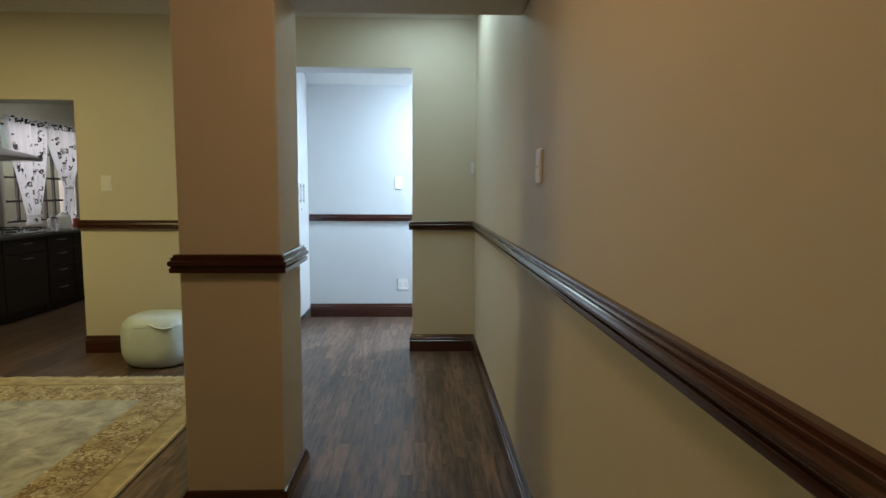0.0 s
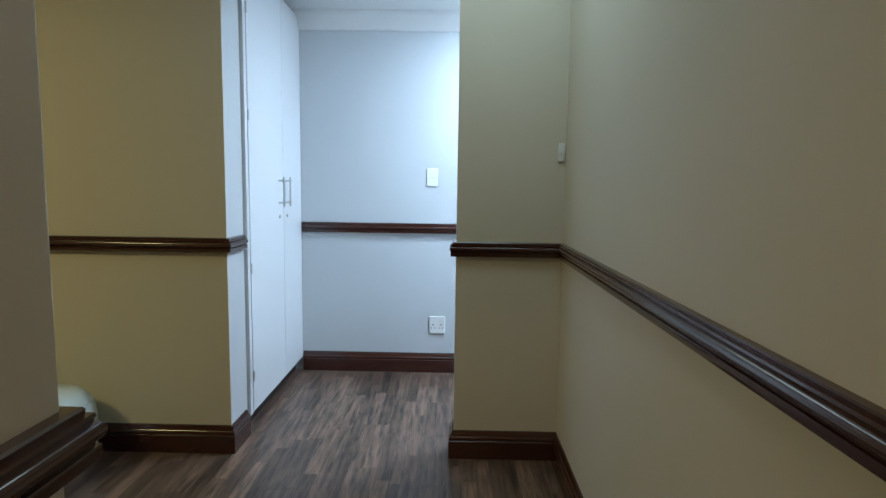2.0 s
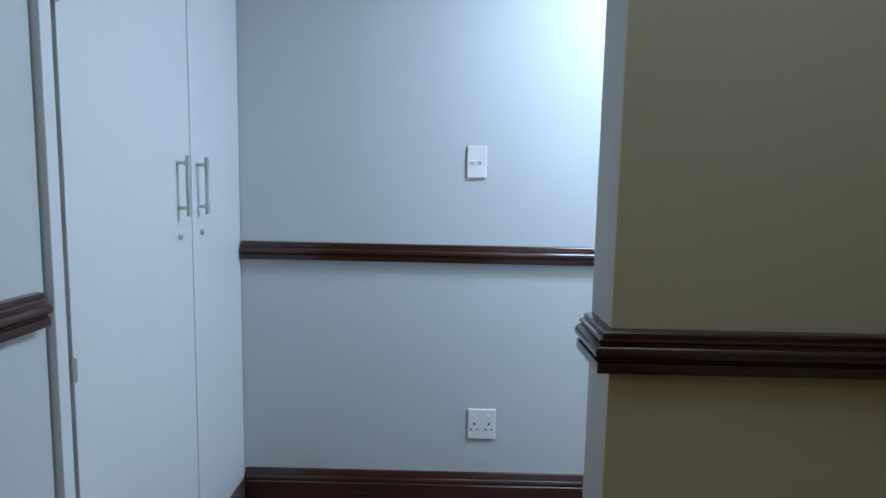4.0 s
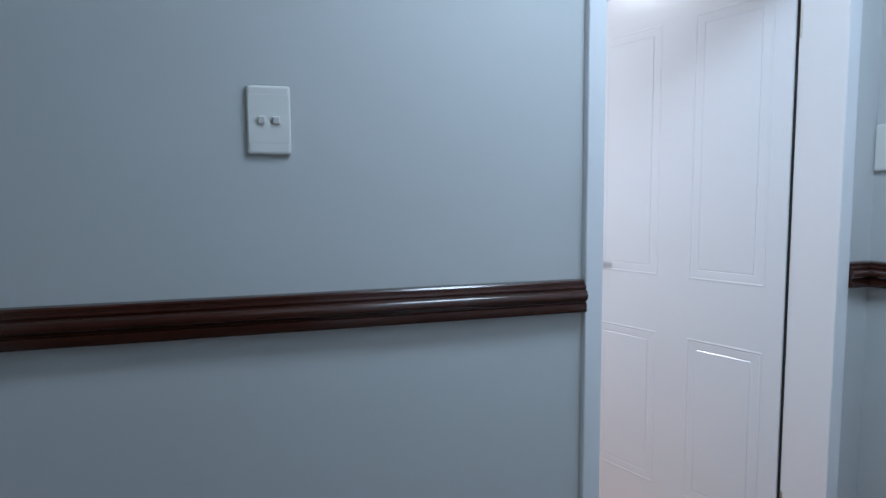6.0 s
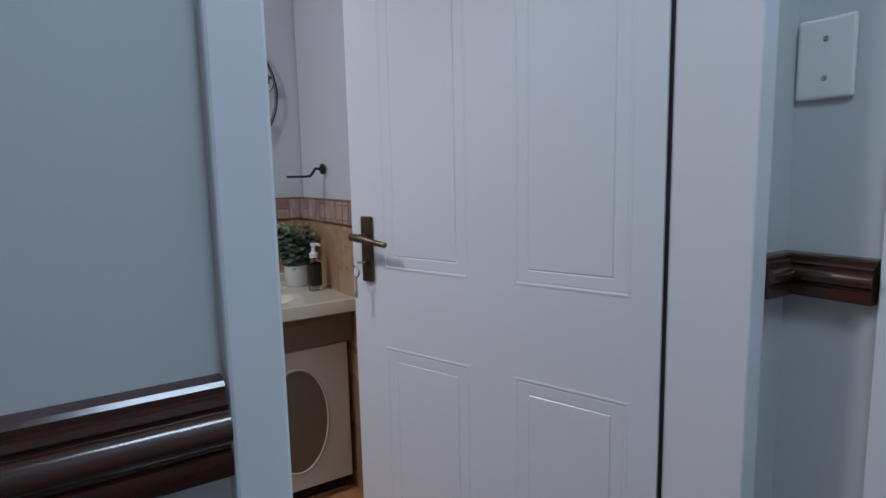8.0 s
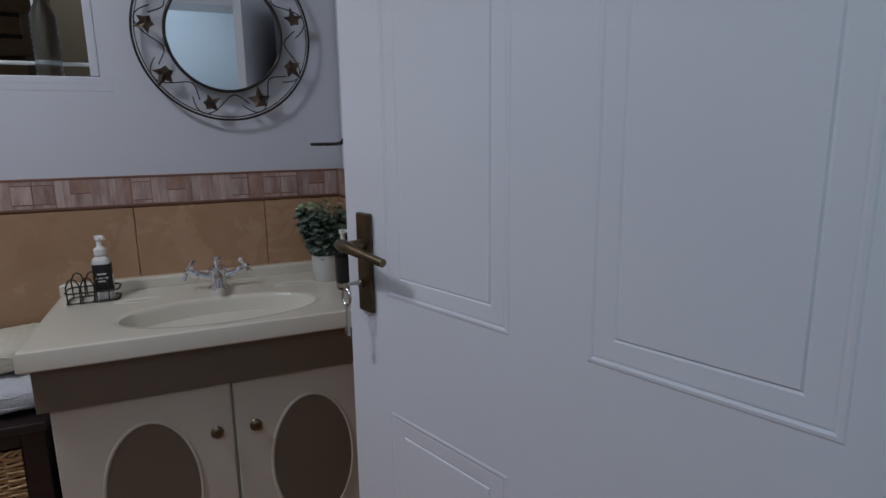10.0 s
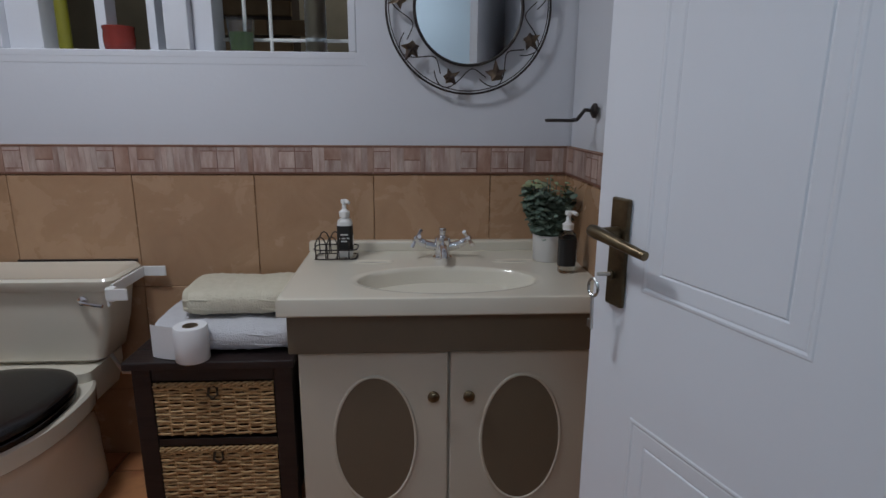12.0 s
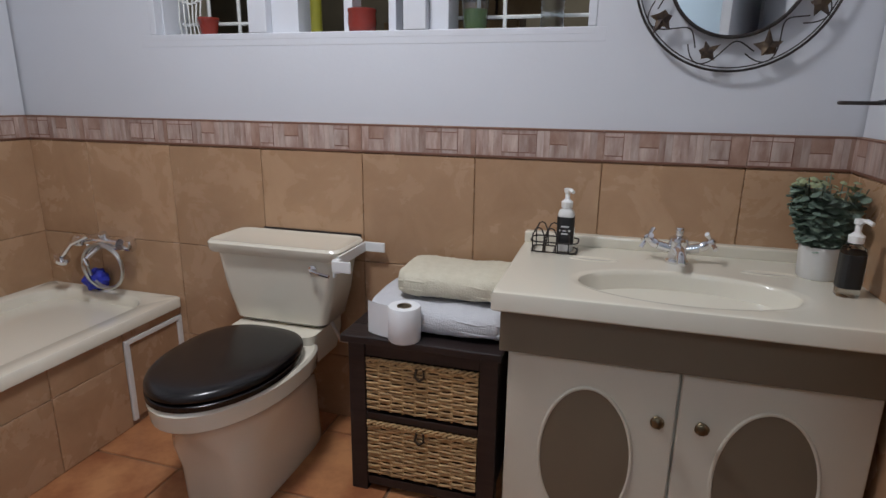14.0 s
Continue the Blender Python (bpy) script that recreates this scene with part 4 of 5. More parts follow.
lpart("back_panel", box(UX0 + 0.051, UY1 - 0.015, 0.03, UX1 - 0.051, UY1 - 0.005, UZ - 0.001), DARKWOOD, bu)
for k in range(4):
    y0 = UY0 - 0.02 + k * 0.0925
    lpart("top_board", box(UX0 - 0.014, y0, UZ, UX1 + 0.010, y0 + 0.0905, UZ + 0.022, 0.003), DARKWOOD, bu)
for z0, z1 in ((0.262, 0.428), (0.052, 0.232)):
    # Core box carries the weave's gap shade in its colour.
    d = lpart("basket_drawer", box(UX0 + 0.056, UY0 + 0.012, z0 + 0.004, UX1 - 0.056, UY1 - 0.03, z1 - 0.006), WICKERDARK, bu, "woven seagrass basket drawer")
    w = bmesh.new()
    X0, X1 = UX0 + 0.053, UX1 - 0.053
    cols, rows = 9, 15
    cw = (X1 - X0) / cols
    pitch = (z1 - z0 - 0.020) / rows
    for r in range(rows):
        z = z0 + 0.007 + pitch * (r + 0.5)
        pts = []
        for k in range(cols * 8 + 1):
            x = X0 + (X1 - X0) * k / (cols * 8)
            pts.append((x, UY0 + 0.004 - 0.0020 * math.sin(math.pi * k / 8 + (r % 2) * math.pi), z + 0.0011 * math.sin(k * 0.37 + r * 2.1) + rnd.uniform(-0.0006, 0.0006)))
        add_tube(w, pts, pitch * rnd.uniform(0.36, 0.44), 6)
    for c in range(1, cols):
        add_tube(w, [(X0 + c * cw, UY0 + 0.004, z0 + 0.006), (X0 + c * cw, UY0 + 0.004, z1 - 0.008)], 0.0032, 6)
    part("weave", local(bu, w), WICKER, d, smooth=True)
    w = bmesh.new()
    pts = []
    for s in (0, 1):
        pts = [(X0 + (X1 - X0) * k / 60, UY0 + 0.002 + 0.006 * math.sin(k * 0.9 + s * math.pi), z1 - 0.006 + 0.004 * math.cos(k * 0.9 + s * math.pi)) for k in range(61)]
        add_tube(w, pts, 0.0038, 6)
    part("braided_rim", local(bu, w), WICKER, d, smooth=True)
    xm = (X0 + X1) / 2
    w = tube([(xm - 0.010, UY0 - 0.004, z1 - 0.012), (xm - 0.013, UY0 - 0.010, z1 - 0.032), (xm, UY0 - 0.012, z1 - 0.042), (xm + 0.013, UY0 - 0.010, z1 - 0.032), (xm + 0.010, UY0 - 0.004, z1 - 0.012)], 0.004, 6)
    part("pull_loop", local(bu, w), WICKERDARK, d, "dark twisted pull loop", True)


def folded(name, x0, x1, y0, y1, z0, z1, mat, label, seed):
    """A soft folded towel with a rolled front edge."""
    t_ = thing(name, ((x0 + x1) / 2, (y0 + y1) / 2, z0), label, "towel", "folded towels")
    h = z1 - z0
    prof = []
    for k in range(28):
        a = 2 * math.pi * k / 28
        c, s = math.cos(a), math.sin(a)
        prof.append(((y0 + y1) / 2 + (y1 - y0) / 2 * math.copysign(abs(c) ** 0.55, c), (z0 + z1) / 2 + h / 2 * math.copysign(abs(s) ** 0.6, s)))
    rings = []
    N = 70
    for i in range(N + 1):
        x = x0 + (x1 - x0) * i / N
        e = min(1.0, 0.80 + 0.9 * min(i, N - i) / N * 3)
        rings.append([(x, (y0 + y1) / 2 + (y - (y0 + y1) / 2) * e, max(z0 + 0.0005, (z - z0) * (0.92 + 0.08 * e) + z0 + 0.006 * noise.noise(Vector((x * 14 + seed, y * 16, z * 10))) + 0.0035 * noise.noise(Vector((x * 75 + seed, y * 75, z * 75))))) for y, z in prof])
    ob = lpart("body", loft(rings), mat, t_, smooth=True)
    for fz in (0.34, 0.67):
        z = z0 + h * fz
        lpart("fold", tube([(x0 + 0.01 + (x1 - x0 - 0.02) * k / 10, y0 + 0.008 - 0.004 * math.sin(k), z + 0.003 * math.sin(k * 1.3)) for k in range(11)], 0.005, 6), mat, t_, smooth=True)
    return t_


folded("folded_towel", 0.478, 0.875, 6.50, 6.80, UZ + 0.022, UZ + 0.105, TOWELW, "white folded bath towel on the drawer unit", 1)
folded("rolled_bath_mat", 0.545, 0.868, 6.56, 6.80, UZ + 0.106, UZ + 0.182, TOWELC, "cream folded bath mat lying on the towel", 7)
tp = thing("toilet_roll", (0.602, 6.478, UZ + 0.022), "white toilet roll standing on its end", "toilet roll")
part("roll", lathe([(0.021, 0.0), (0.042, 0.0), (0.044, 0.003), (0.044, 0.093), (0.042, 0.096), (0.022, 0.096), (0.020, 0.094), (0.020, 0.02), (0.0, 0.02)], segs=40), PAPER, tp, smooth=True)
part("core", lathe([(0.0, 0.004), (0.0195, 0.004), (0.0195, 0.0965), (0.018, 0.0965), (0.018, 0.006), (0, 0.006)], segs=30), CARD, tp, "brown cardboard core")
bm = bmesh.new()
a = [(-0.043, -0.010), (-0.068, -0.004), (-0.095, 0.006), (-0.112, 0.016)]
vs = [[bm.verts.new((x, y, z)) for z in (0.002, 0.05, 0.094)] for x, y in a]
vb = [[bm.verts.new((x, y + 0.0015, z)) for z in (0.002, 0.05, 0.094)] for x, y in a]
for q in (vs, vb):
    for p0, p1 in zip(q, q[1:]):
        for k in range(2):
            bm.faces.new((p0[k], p1[k], p1[k + 1], p0[k + 1]))
part("loose_sheet", bm, PAPER, tp)

# ---- vanity ----
van = thing("vanity_unit", (1.285, 6.6, 0), "cream vanity cabinet with taupe band and oval insets", "vanity")
VX0, VX1, VY0 = 0.868, XR, 6.312
lpart("carcass", box(0.905, 6.382, 0.06, 1.665, 6.825, 0.561), CREAMDOOR, van)
lpart("plinth", box(0.925, 6.41, 0, 1.655, 6.825, 0.059), DARKWOOD, van)
lpart("fascia_band", box(0.884, 6.345, 0.562, 1.682, 6.825, 0.668, 0.003), TAUPE, van, "taupe painted band")
for x0, x1, kx in ((0.904, 1.282, 1.244), (1.288, 1.664, 1.335)):
    d = lpart("vanity_door", box(x0, 6.362, 0.062, x1, 6.381, 0.556, 0.003), CREAMDOOR, van)
    xc = (x0 + x1) / 2
    ring = [(xc + 0.106 * math.cos(2 * math.pi * k / 48), 6.361, 0.308 + 0.183 * math.sin(2 * math.pi * k / 48)) for k in range(48)]
    part("oval_bead", local(van, tube(ring, 0.0045, 8, closed=True)), CREAMDOOR, d, smooth=True)
    bm = bmesh.new()
    bm.faces.new([bm.verts.new((xc + 0.103 * math.cos(2 * math.pi * k / 48), 6.3595, 0.308 + 0.180 * math.sin(2 * math.pi * k / 48))) for k in range(48)])
    ext = bmesh.ops.extrude_face_region(bm, geom=bm.faces[:])
    for v in ext["geom"]:
        if isinstance(v, bmesh.types.BMVert):
            v.co.y += 0.003
    part("oval_inset", local(van, bm), TAUPE, d, "taupe oval inset")
    bm = lathe([(0, 0), (0.006, 0), (0.005, 0.012), (0.014, 0.016), (0.0155, 0.022), (0.012, 0.027), (0.005, 0.029), (0, 0.030)], segs=20, m=Matrix.Translation((kx, 6.361, 0.442)) @ Matrix.Rotation(radians(90), 4, "X"))
    for k in range(10):
        an = 2 * math.pi * k / 10
        add_lathe(bm, [(0, -0.003), (0.003, 0), (0, 0.003)], (kx + 0.0125 * math.cos(an), 6.336, 0.442 + 0.0125 * math.sin(an)), 6)
    part("knob", local(van, bm), BRONZE, d, "beaded antique bronze knob", True)

top = thing("vanity_basin_top", (1.28, 6.57, 0.67), "ivory cast basin top with oval bowl", "basin")
BCX, BCY, BRX, BRY = 1.285, 6.478, 0.240, 0.122
n = 64


def hit_rect(a, x0, y0, x1, y1):
    c, s = math.cos(a), math.sin(a)
    k = min(((x1 - BCX) / c if c > 0 else (x0 - BCX) / c) if abs(c) > 1e-6 else 9, ((y1 - BCY) / s if s > 0 else (y0 - BCY) / s) if abs(s) > 1e-6 else 9)
    return BCX + k * c, BCY + k * s


angles = sorted([2 * math.pi * k / n + 0.003 for k in range(n)] + [math.atan2(y - BCY, x - BCX) % (2 * math.pi) for x in (VX0, VX1 - 0.002) for y in (VY0, 6.826)])
def rect_ring(inset, z):
    return [(*hit_rect(a, VX0 + inset, VY0 + inset, VX1 - 0.002 - inset, 6.826 - inset), z) for a in angles]
def bowl_ring(f, z, dy=0.0):
    return [(BCX + BRX * f * math.cos(a), BCY + dy + BRY * f * math.sin(a), z) for a in angles]
rings = [rect_ring(0.02, 0.670), rect_ring(0.004, 0.670), rect_ring(0.0, 0.674), rect_ring(0.0, 0.7105), rect_ring(0.0015, 0.7145), rect_ring(0.005, 0.716), rect_ring(0.012, 0.7162), rect_ring(0.03, 0.7162),
         bowl_ring(1.10, 0.7155), bowl_ring(1.02, 0.715), bowl_ring(0.995, 0.7125), bowl_ring(0.975, 0.703), bowl_ring(0.93, 0.665), bowl_ring(0.82, 0.628), bowl_ring(0.55, 0.595), bowl_ring(0.25, 0.580), bowl_ring(0.08, 0.577)]
lpart("slab", loft(rings), IVORYTOP, top, smooth=True)
bm = box(VX0, 6.792, 0.712, VX1 - 0.002, 6.826, 0.748, 0.006)
lpart("upstand", bm, IVORYTOP, top)
lpart("waste", lathe([(0, 0.579), (0.02, 0.579), (0.022, 0.582), (0.012, 0.584), (0, 0.582)], (BCX, BCY, 0), 20), CHROME, top, smooth=True)
for sx in (-1, 1):
    bm = loft([oval(BCX + sx * 0.21, 6.655, 0.065, 0.022, 0.7162, 24), oval(BCX + sx * 0.21, 6.655, 0.060, 0.019, 0.719, 24), oval(BCX + sx * 0.21, 6.655, 0.050, 0.012, 0.7165, 24)])
    lpart("soap_rest", bm, IVORYTOP, top, smooth=True)

tap = thing("basin_mixer", (1.285, 6.70, 0.716), "chrome basin mixer with two cross handles", "tap")
bm = lathe([(0, 0), (0.030, 0), (0.030, 0.006), (0.024, 0.012), (0.022, 0.04), (0.026, 0.055), (0.024, 0.066), (0.012, 0.072), (0, 0.074)], segs=24)
add_tube(bm, [(0, -0.01, 0.035), (0, -0.05, 0.042), (0, -0.09, 0.036), (0, -0.105, 0.020)], 0.0125, 12, taper=(1.2, 1.0, 0.95, 0.9))
for sx in (-1, 1):
    add_tube(bm, [(sx * 0.015, 0, 0.035), (sx * 0.05, 0, 0.043)], 0.012, 12)
add_tube(bm, [(0, 0, 0.07), (0, 0, 0.085)], 0.010, 10)
add_lathe(bm, [(0, 0.083), (0.011, 0.083), (0.012, 0.09), (0.010, 0.094), (0, 0.095)], segs=14)
part("mixer_body", bm, CHROME, tap, smooth=True)
for sx in (-1, 1):
    m = Matrix.Translation((sx * 0.052, 0, 0.044)) @ Matrix.Rotation(radians(sx * 58), 4, "Y")
    bm = lathe([(0, 0), (0.011, 0), (0.013, 0.012), (0.009, 0.022), (0.012, 0.028), (0.012, 0.036), (0.006, 0.042), (0, 0.043)], segs=16, m=m)
    for k in range(4):
        an = math.pi / 2 * k + 0.5
        p = m @ Vector((0.032 * math.cos(an), 0.032 * math.sin(an), 0.031))
        add_tube(bm, [m @ Vector((0, 0, 0.031)), p], 0.0052, 8, taper=(0.8, 1.25))
    part("cross_handle", bm, CHROME, tap, smooth=True)


def pump_bottle(place, label, clear, h=0.115):
    b = thing("soap_dispenser", place, label, "soap bottle", "soap dispensers")
    w = 0.0225
    body = loft([rounded(-w, -w, w, w, 0.014, z, 5) if s == 1 else rounded(-w * s, -w * s, w * s, w * s, 0.012 * s, z, 5) for z, s in ((0, 0.94), (0.004, 1), (h, 1), (h + 0.010, 0.88), (h + 0.017, 0.5), (h + 0.024, 0.45))])
    part("bottle", body, LIQUID if clear else POTW, b, smooth=True)
    part("label", loft([rounded(-w - 0.0008, -w - 0.0008, w + 0.0008, w + 0.0008, 0.0145, z, 5) for z in (0.020, h - 0.004)]), LABELB, b, "black wrap label")
    for k, (z, ww) in enumerate(((0.068, 0.011), (0.057, 0.015), (0.048, 0.010))):
        if not clear:
            part("printed_bar", box(-ww, -w - 0.0018, z, ww, -w - 0.0009, z + 0.004), LABELW, b)
    part("side_label", box(w + 0.0009, -0.012, 0.034, w + 0.0016, 0.012, 0.066), LABELW, b)
    bm = lathe([(0, h + 0.02), (0.015, h + 0.02), (0.016, h + 0.036), (0.010, h + 0.040), (0.0065, h + 0.045), (0.0065, h + 0.060), (0.010, h + 0.062), (0.010, h + 0.072), (0, h + 0.074)], segs=18)
    add_tube(bm, [(0, 0, h + 0.067), (0.009, -0.012, h + 0.070), (0.016, -0.026, h + 0.066)], 0.005, 8)
    part("pump", bm, PLASTIC, b, "white pump head", True)
    return b


pump_bottle((0.992, 6.712, 0.722), "white soap dispenser with black label in a wire caddy", False, 0.10)
pump_bottle((1.622, 6.535, 0.716), "clear soap dispenser with black label and white pump", True, 0.10)
cad = thing("wire_caddy", (0.965, 6.715, 0.716), "black wire caddy with looped sides", "caddy")
bm = tube([(x, y, 0.004) for x, y, _ in rounded(-0.062, -0.038, 0.062, 0.038, 0.02, 0)], 0.0022, 6, closed=True)
add_tube(bm, [(x, y, 0.032) for x, y, _ in rounded(-0.064, -0.040, 0.064, 0.040, 0.02, 0)], 0.0022, 6, closed=True)
for k in range(5):
    add_tube(bm, [(-0.06 + 0.03 * k, -0.038, 0.004), (-0.06 + 0.03 * k, 0.038, 0.004)], 0.0018, 6)
part("frame", bm, IRON, cad)
for y in (-0.040, 0.040):
    for k in range(3):
        x = -0.042 + 0.034 * k
        part("wire_loop", tube([(x - 0.014, y, 0.004), (x - 0.016, y, 0.05), (x - 0.008, y, 0.068), (x, y, 0.072), (x + 0.008, y, 0.068), (x + 0.016, y, 0.05), (x + 0.014, y, 0.004)], 0.002, 6), IRON, cad)

# plant
pl = thing("potted_plant", (1.602, 6.672, 0.716), "artificial dusty green foliage in white pot", "plant")
part("pot", lathe([(0, 0), (0.041, 0), (0.044, 0.004), (0.047, 0.076), (0.047, 0.080), (0.043, 0.080), (0.041, 0.068), (0, 0.068)], segs=32), POTW, pl, "white glazed pot", True)
part("soil", lathe([(0, 0.0685), (0.041, 0.0685), (0.03, 0.075), (0, 0.077)], segs=20), SOIL, pl)
r2 = random.Random(11)
stems, lv, ly = bmesh.new(), bmesh.new(), bmesh.new()


def add_leaf(bm, p, d, up, L, W):
    side = d.cross(up).normalized()
    nrm = side.cross(d).normalized()
    pts = [(0, 0, 0), (0.3, 0.42, -0.04), (0.62, 0.5, -0.06), (0.9, 0.28, -0.02), (1.0, 0, 0.05), (0.9, -0.28, -0.02), (0.62, -0.5, -0.06), (0.3, -0.42, -0.04)]
    vs = [bm.verts.new(p + d * (a * L) + side * (b * W) + nrm * (c * L)) for a, b, c in pts]
    mid = bm.verts.new(p + d * (0.55 * L) + nrm * (0.10 * L))
    for k in range(8):
        bm.faces.new((vs[k], vs[(k + 1) % 8], mid))


for k in range(66):
    a, t = r2.uniform(0, 6.28), r2.uniform(0, 1) ** 0.55
    top = r2.uniform(0.15, 0.245)
    reach = 0.034 + 0.056 * (top - 0.08) / 0.18
    end = Vector((reach * t * math.cos(a), reach * t * math.sin(a), top))
    start = Vector((0.022 * t * math.cos(a), 0.022 * t * math.sin(a), 0.070))
    midp = start.lerp(end, 0.5) + Vector((0.004 * math.cos(a), 0.004 * math.sin(a), 0.006))
    add_tube(stems, [start, midp, end], 0.0014, 5)
    for j in range(12):
        f = 0.16 + 0.84 * j / 11
        p = (start.lerp(midp, f * 2) if f < 0.5 else midp.lerp(end, f * 2 - 1))
        turn = a + r2.uniform(-1.6, 1.6)
        d = Vector((math.cos(turn), math.sin(turn), r2.uniform(-0.75, 0.25))).normalized()
        w = p + d * 0.03
        if w.x > 0.076 or w.y > 0.14:
            continue
        tip = j > 9 and top > 0.19
        size = 0.6 if tip else 1.0
        add_leaf(ly if tip else lv, p, d, Vector((r2.uniform(-0.5, 0.5), r2.uniform(-0.5, 0.5), 1)), size * r2.uniform(0.024, 0.036), size * r2.uniform(0.024, 0.036))
part("stems", stems, PLANTG, pl)
tagged(part("foliage", lv, PLANTG, pl, "dusty green rounded leaves"), kind="stuff")
tagged(part("tip_foliage", ly, PLANTY, pl, "pale green leaf tips"), kind="stuff")

# towel hook on the side wall
hk = thing("wall_ring_hook", (XR, 6.575, 1.155), "dark iron towel ring on a wall bracket", "towel ring")
bm = lathe([(0, 0), (0.020, 0), (0.020, 0.006), (0.012, 0.012), (0, 0.014)], segs=18, m=Matrix.Rotation(radians(-90), 4, "Y"))
add_tube(bm, [(-0.008, 0, 0), (-0.030, 0, 0.002), (-0.040, 0, -0.012), (-0.050, 0, -0.024), (-0.062, 0, -0.025)], 0.0055, 8)
part("bracket", bm, IRON, hk, smooth=True)
part("ring", tube([(-0.095 + 0.038 * math.cos(2 * math.pi * k / 24), 0.038 * math.sin(2 * math.pi * k / 24), -0.026) for k in range(24)], 0.0042, 8, closed=True), IRON, hk, smooth=True)

# ---- mirror ----
MX, MZ = 1.365, 1.447
mi = thing("round_mirror", (MX, YW + 0.008, MZ), "round mirror in wrought iron leaf ring frame", "mirror")
ym = -0.026
face = lathe([(0, 0), (0.157, 0), (0.157, 0.005), (0, 0.005)], segs=64, m=Matrix.Translation((0, ym + 0.006, 0)) @ Matrix.Rotation(radians(90), 4, "X"))
part("mirror_glass", face, MIRROR, mi, "round mirror glass")
part("backing", lathe([(0, 0), (0.160, 0), (0.160, 0.018), (0, 0.018)], segs=48, m=Matrix.Translation((0, -0.001, 0)) @ Matrix.Rotation(radians(90), 4, "X")), IRON, mi)
circ = lambda r, y, n=72: [(r * math.cos(2 * math.pi * k / n), y, r * math.sin(2 * math.pi * k / n)) for k in range(n)]
part("inner_hoop", tube(circ(0.161, ym - 0.002), 0.0048, 8, closed=True), IRON, mi, smooth=True)
part("outer_hoop", tube(circ(0.244, ym), 0.0034, 8, closed=True), IRON, mi, smooth=True)
part("middle_hoop", tube(circ(0.236, ym - 0.004), 0.0016, 6, closed=True), IRON, mi, smooth=True)
for k in range(9):
    a0 = 2 * math.pi * k / 9
    pts = []
    for j in range(17):
        f = j / 16
        a = a0 + f * 2 * math.pi / 9 * 1.15
        pts.append(((0.204 + 0.033 * math.sin(f * 2 * math.pi)) * math.cos(a), ym - 0.004 * math.sin(f * 6), (0.204 + 0.033 * math.sin(f * 2 * math.pi)) * math.sin(a)))
    part("vine_wire", tube(pts, 0.0017, 6), IRON, mi, smooth=True)
    a = a0 + 0.25
    c = Vector((0.205 * math.cos(a), ym - 0.008, 0.205 * math.sin(a)))
    bm = bmesh.new()
    turn, size = r2.uniform(0, 6), r2.uniform(0.95, 1.3)
    star = []
    for j in range(10):
        r = (0.036 - 0.004 * abs(j - 4)) * size if j % 2 == 0 else 0.014 * size
        b = turn + 2 * math.pi * j / 10 + r2.uniform(-0.15, 0.15)
        star.append(bm.verts.new(c + Vector((r * math.cos(b), -0.003 + r2.uniform(-0.008, 0.006), r * math.sin(b)))))
    cen = bm.verts.new(c + Vector((0, -0.008, 0)))
    for j in range(10):
        bm.faces.new((star[j], star[(j + 1) % 10], cen))
    bmesh.ops.solidify(bm, geom=bm.faces[:], thickness=0.0012)
    part("metal_leaf", bm, LEAFIRON, mi, "rusty bronze ivy leaf")

# ---- bathroom window and the porch behind ----
wb = tagged(new("window_bathroom"), "white painted window in three bays with bars", "window", kind="structure")
bays = ((-0.417, -0.058), (0.009, 0.471), (0.542, 1.006))
SZ, SH = 1.322, 1.96
bm = bmesh.new()
add_box(bm, WX0 - 0.04, YW + 0.0072, WZ0 - 0.018, WX1 + 0.03, YW + 0.03, SZ - 0.001, 0.002)
part("window_sill", box(WX0, YW + 0.0068, WZ0 + 0.001, WX1, 7.028, SZ, 0.003), BATHWALL, wb)
part("apron", bm, BATHWALL, wb)
for x0, x1 in ((WX0, bays[0][0]), (bays[0][1], bays[1][0]), (bays[1][1], bays[2][0]), (bays[2][1], WX1)):
    part("post", box(x0 + 0.0005, YW + 0.0065, SZ, x1 - 0.0005, YW + 0.16, SH, 0.003), BATHWALL, wb)
part("window_head", box(WX0, YW + 0.003, SH + 0.001, WX1, 7.028, WZ1 - 0.001, 0.003), BATHWALL, wb)
for k, (x0, x1) in enumerate(bays):
    yb = YW + 0.135
    if k != 1:
        xs = (x0 + (0.13 if k else 0.12), x0 + (0.21 if k else 0.24), x0 + (0.33 if k else 0.30))
        for x in xs:
            part("upright_bar", tube([(x, yb, SZ), (x, yb, SH)], 0.006, 8), BAR, wb)
        for z in (SZ + 0.045, SZ + 0.30):
            part("cross_bar", tube([(x0, yb, z), (x1, yb, z)], 0.006, 8), BAR, wb)
    else:
        part("mullion", box(x0 + 0.245, YW + 0.06, SZ, x0 + 0.275, YW + 0.13, SH, 0.002), BATHWALL, wb)
        part("mullion", box(x0 + 0.395, YW + 0.06, SZ, x0 + 0.420, YW + 0.13, SH, 0.002), BATHWALL, wb)
    part("window_reveal", box(x0, YW + 0.04, SZ, x0 + (0.012, 0.16, 0.10)[k] * 0.6, YW + 0.155, SH, 0.002), BATHWALL, wb)
structure("porch_wall", box(-2.2, 9.0, 0, 3.2, 9.15, 3.0), PORCH, "dim plastered wall of the porch outside", "wall")
structure("porch_floor", box(-2.2, 7.03, -0.12, 3.2, 9.0, 0.0), PORCH, "grey porch floor", "floor")
structure("porch_roof", box(-2.2, 7.03, 2.75, 3.2, 9.15, 2.85), PORCH, "plain porch roof", "ceiling")
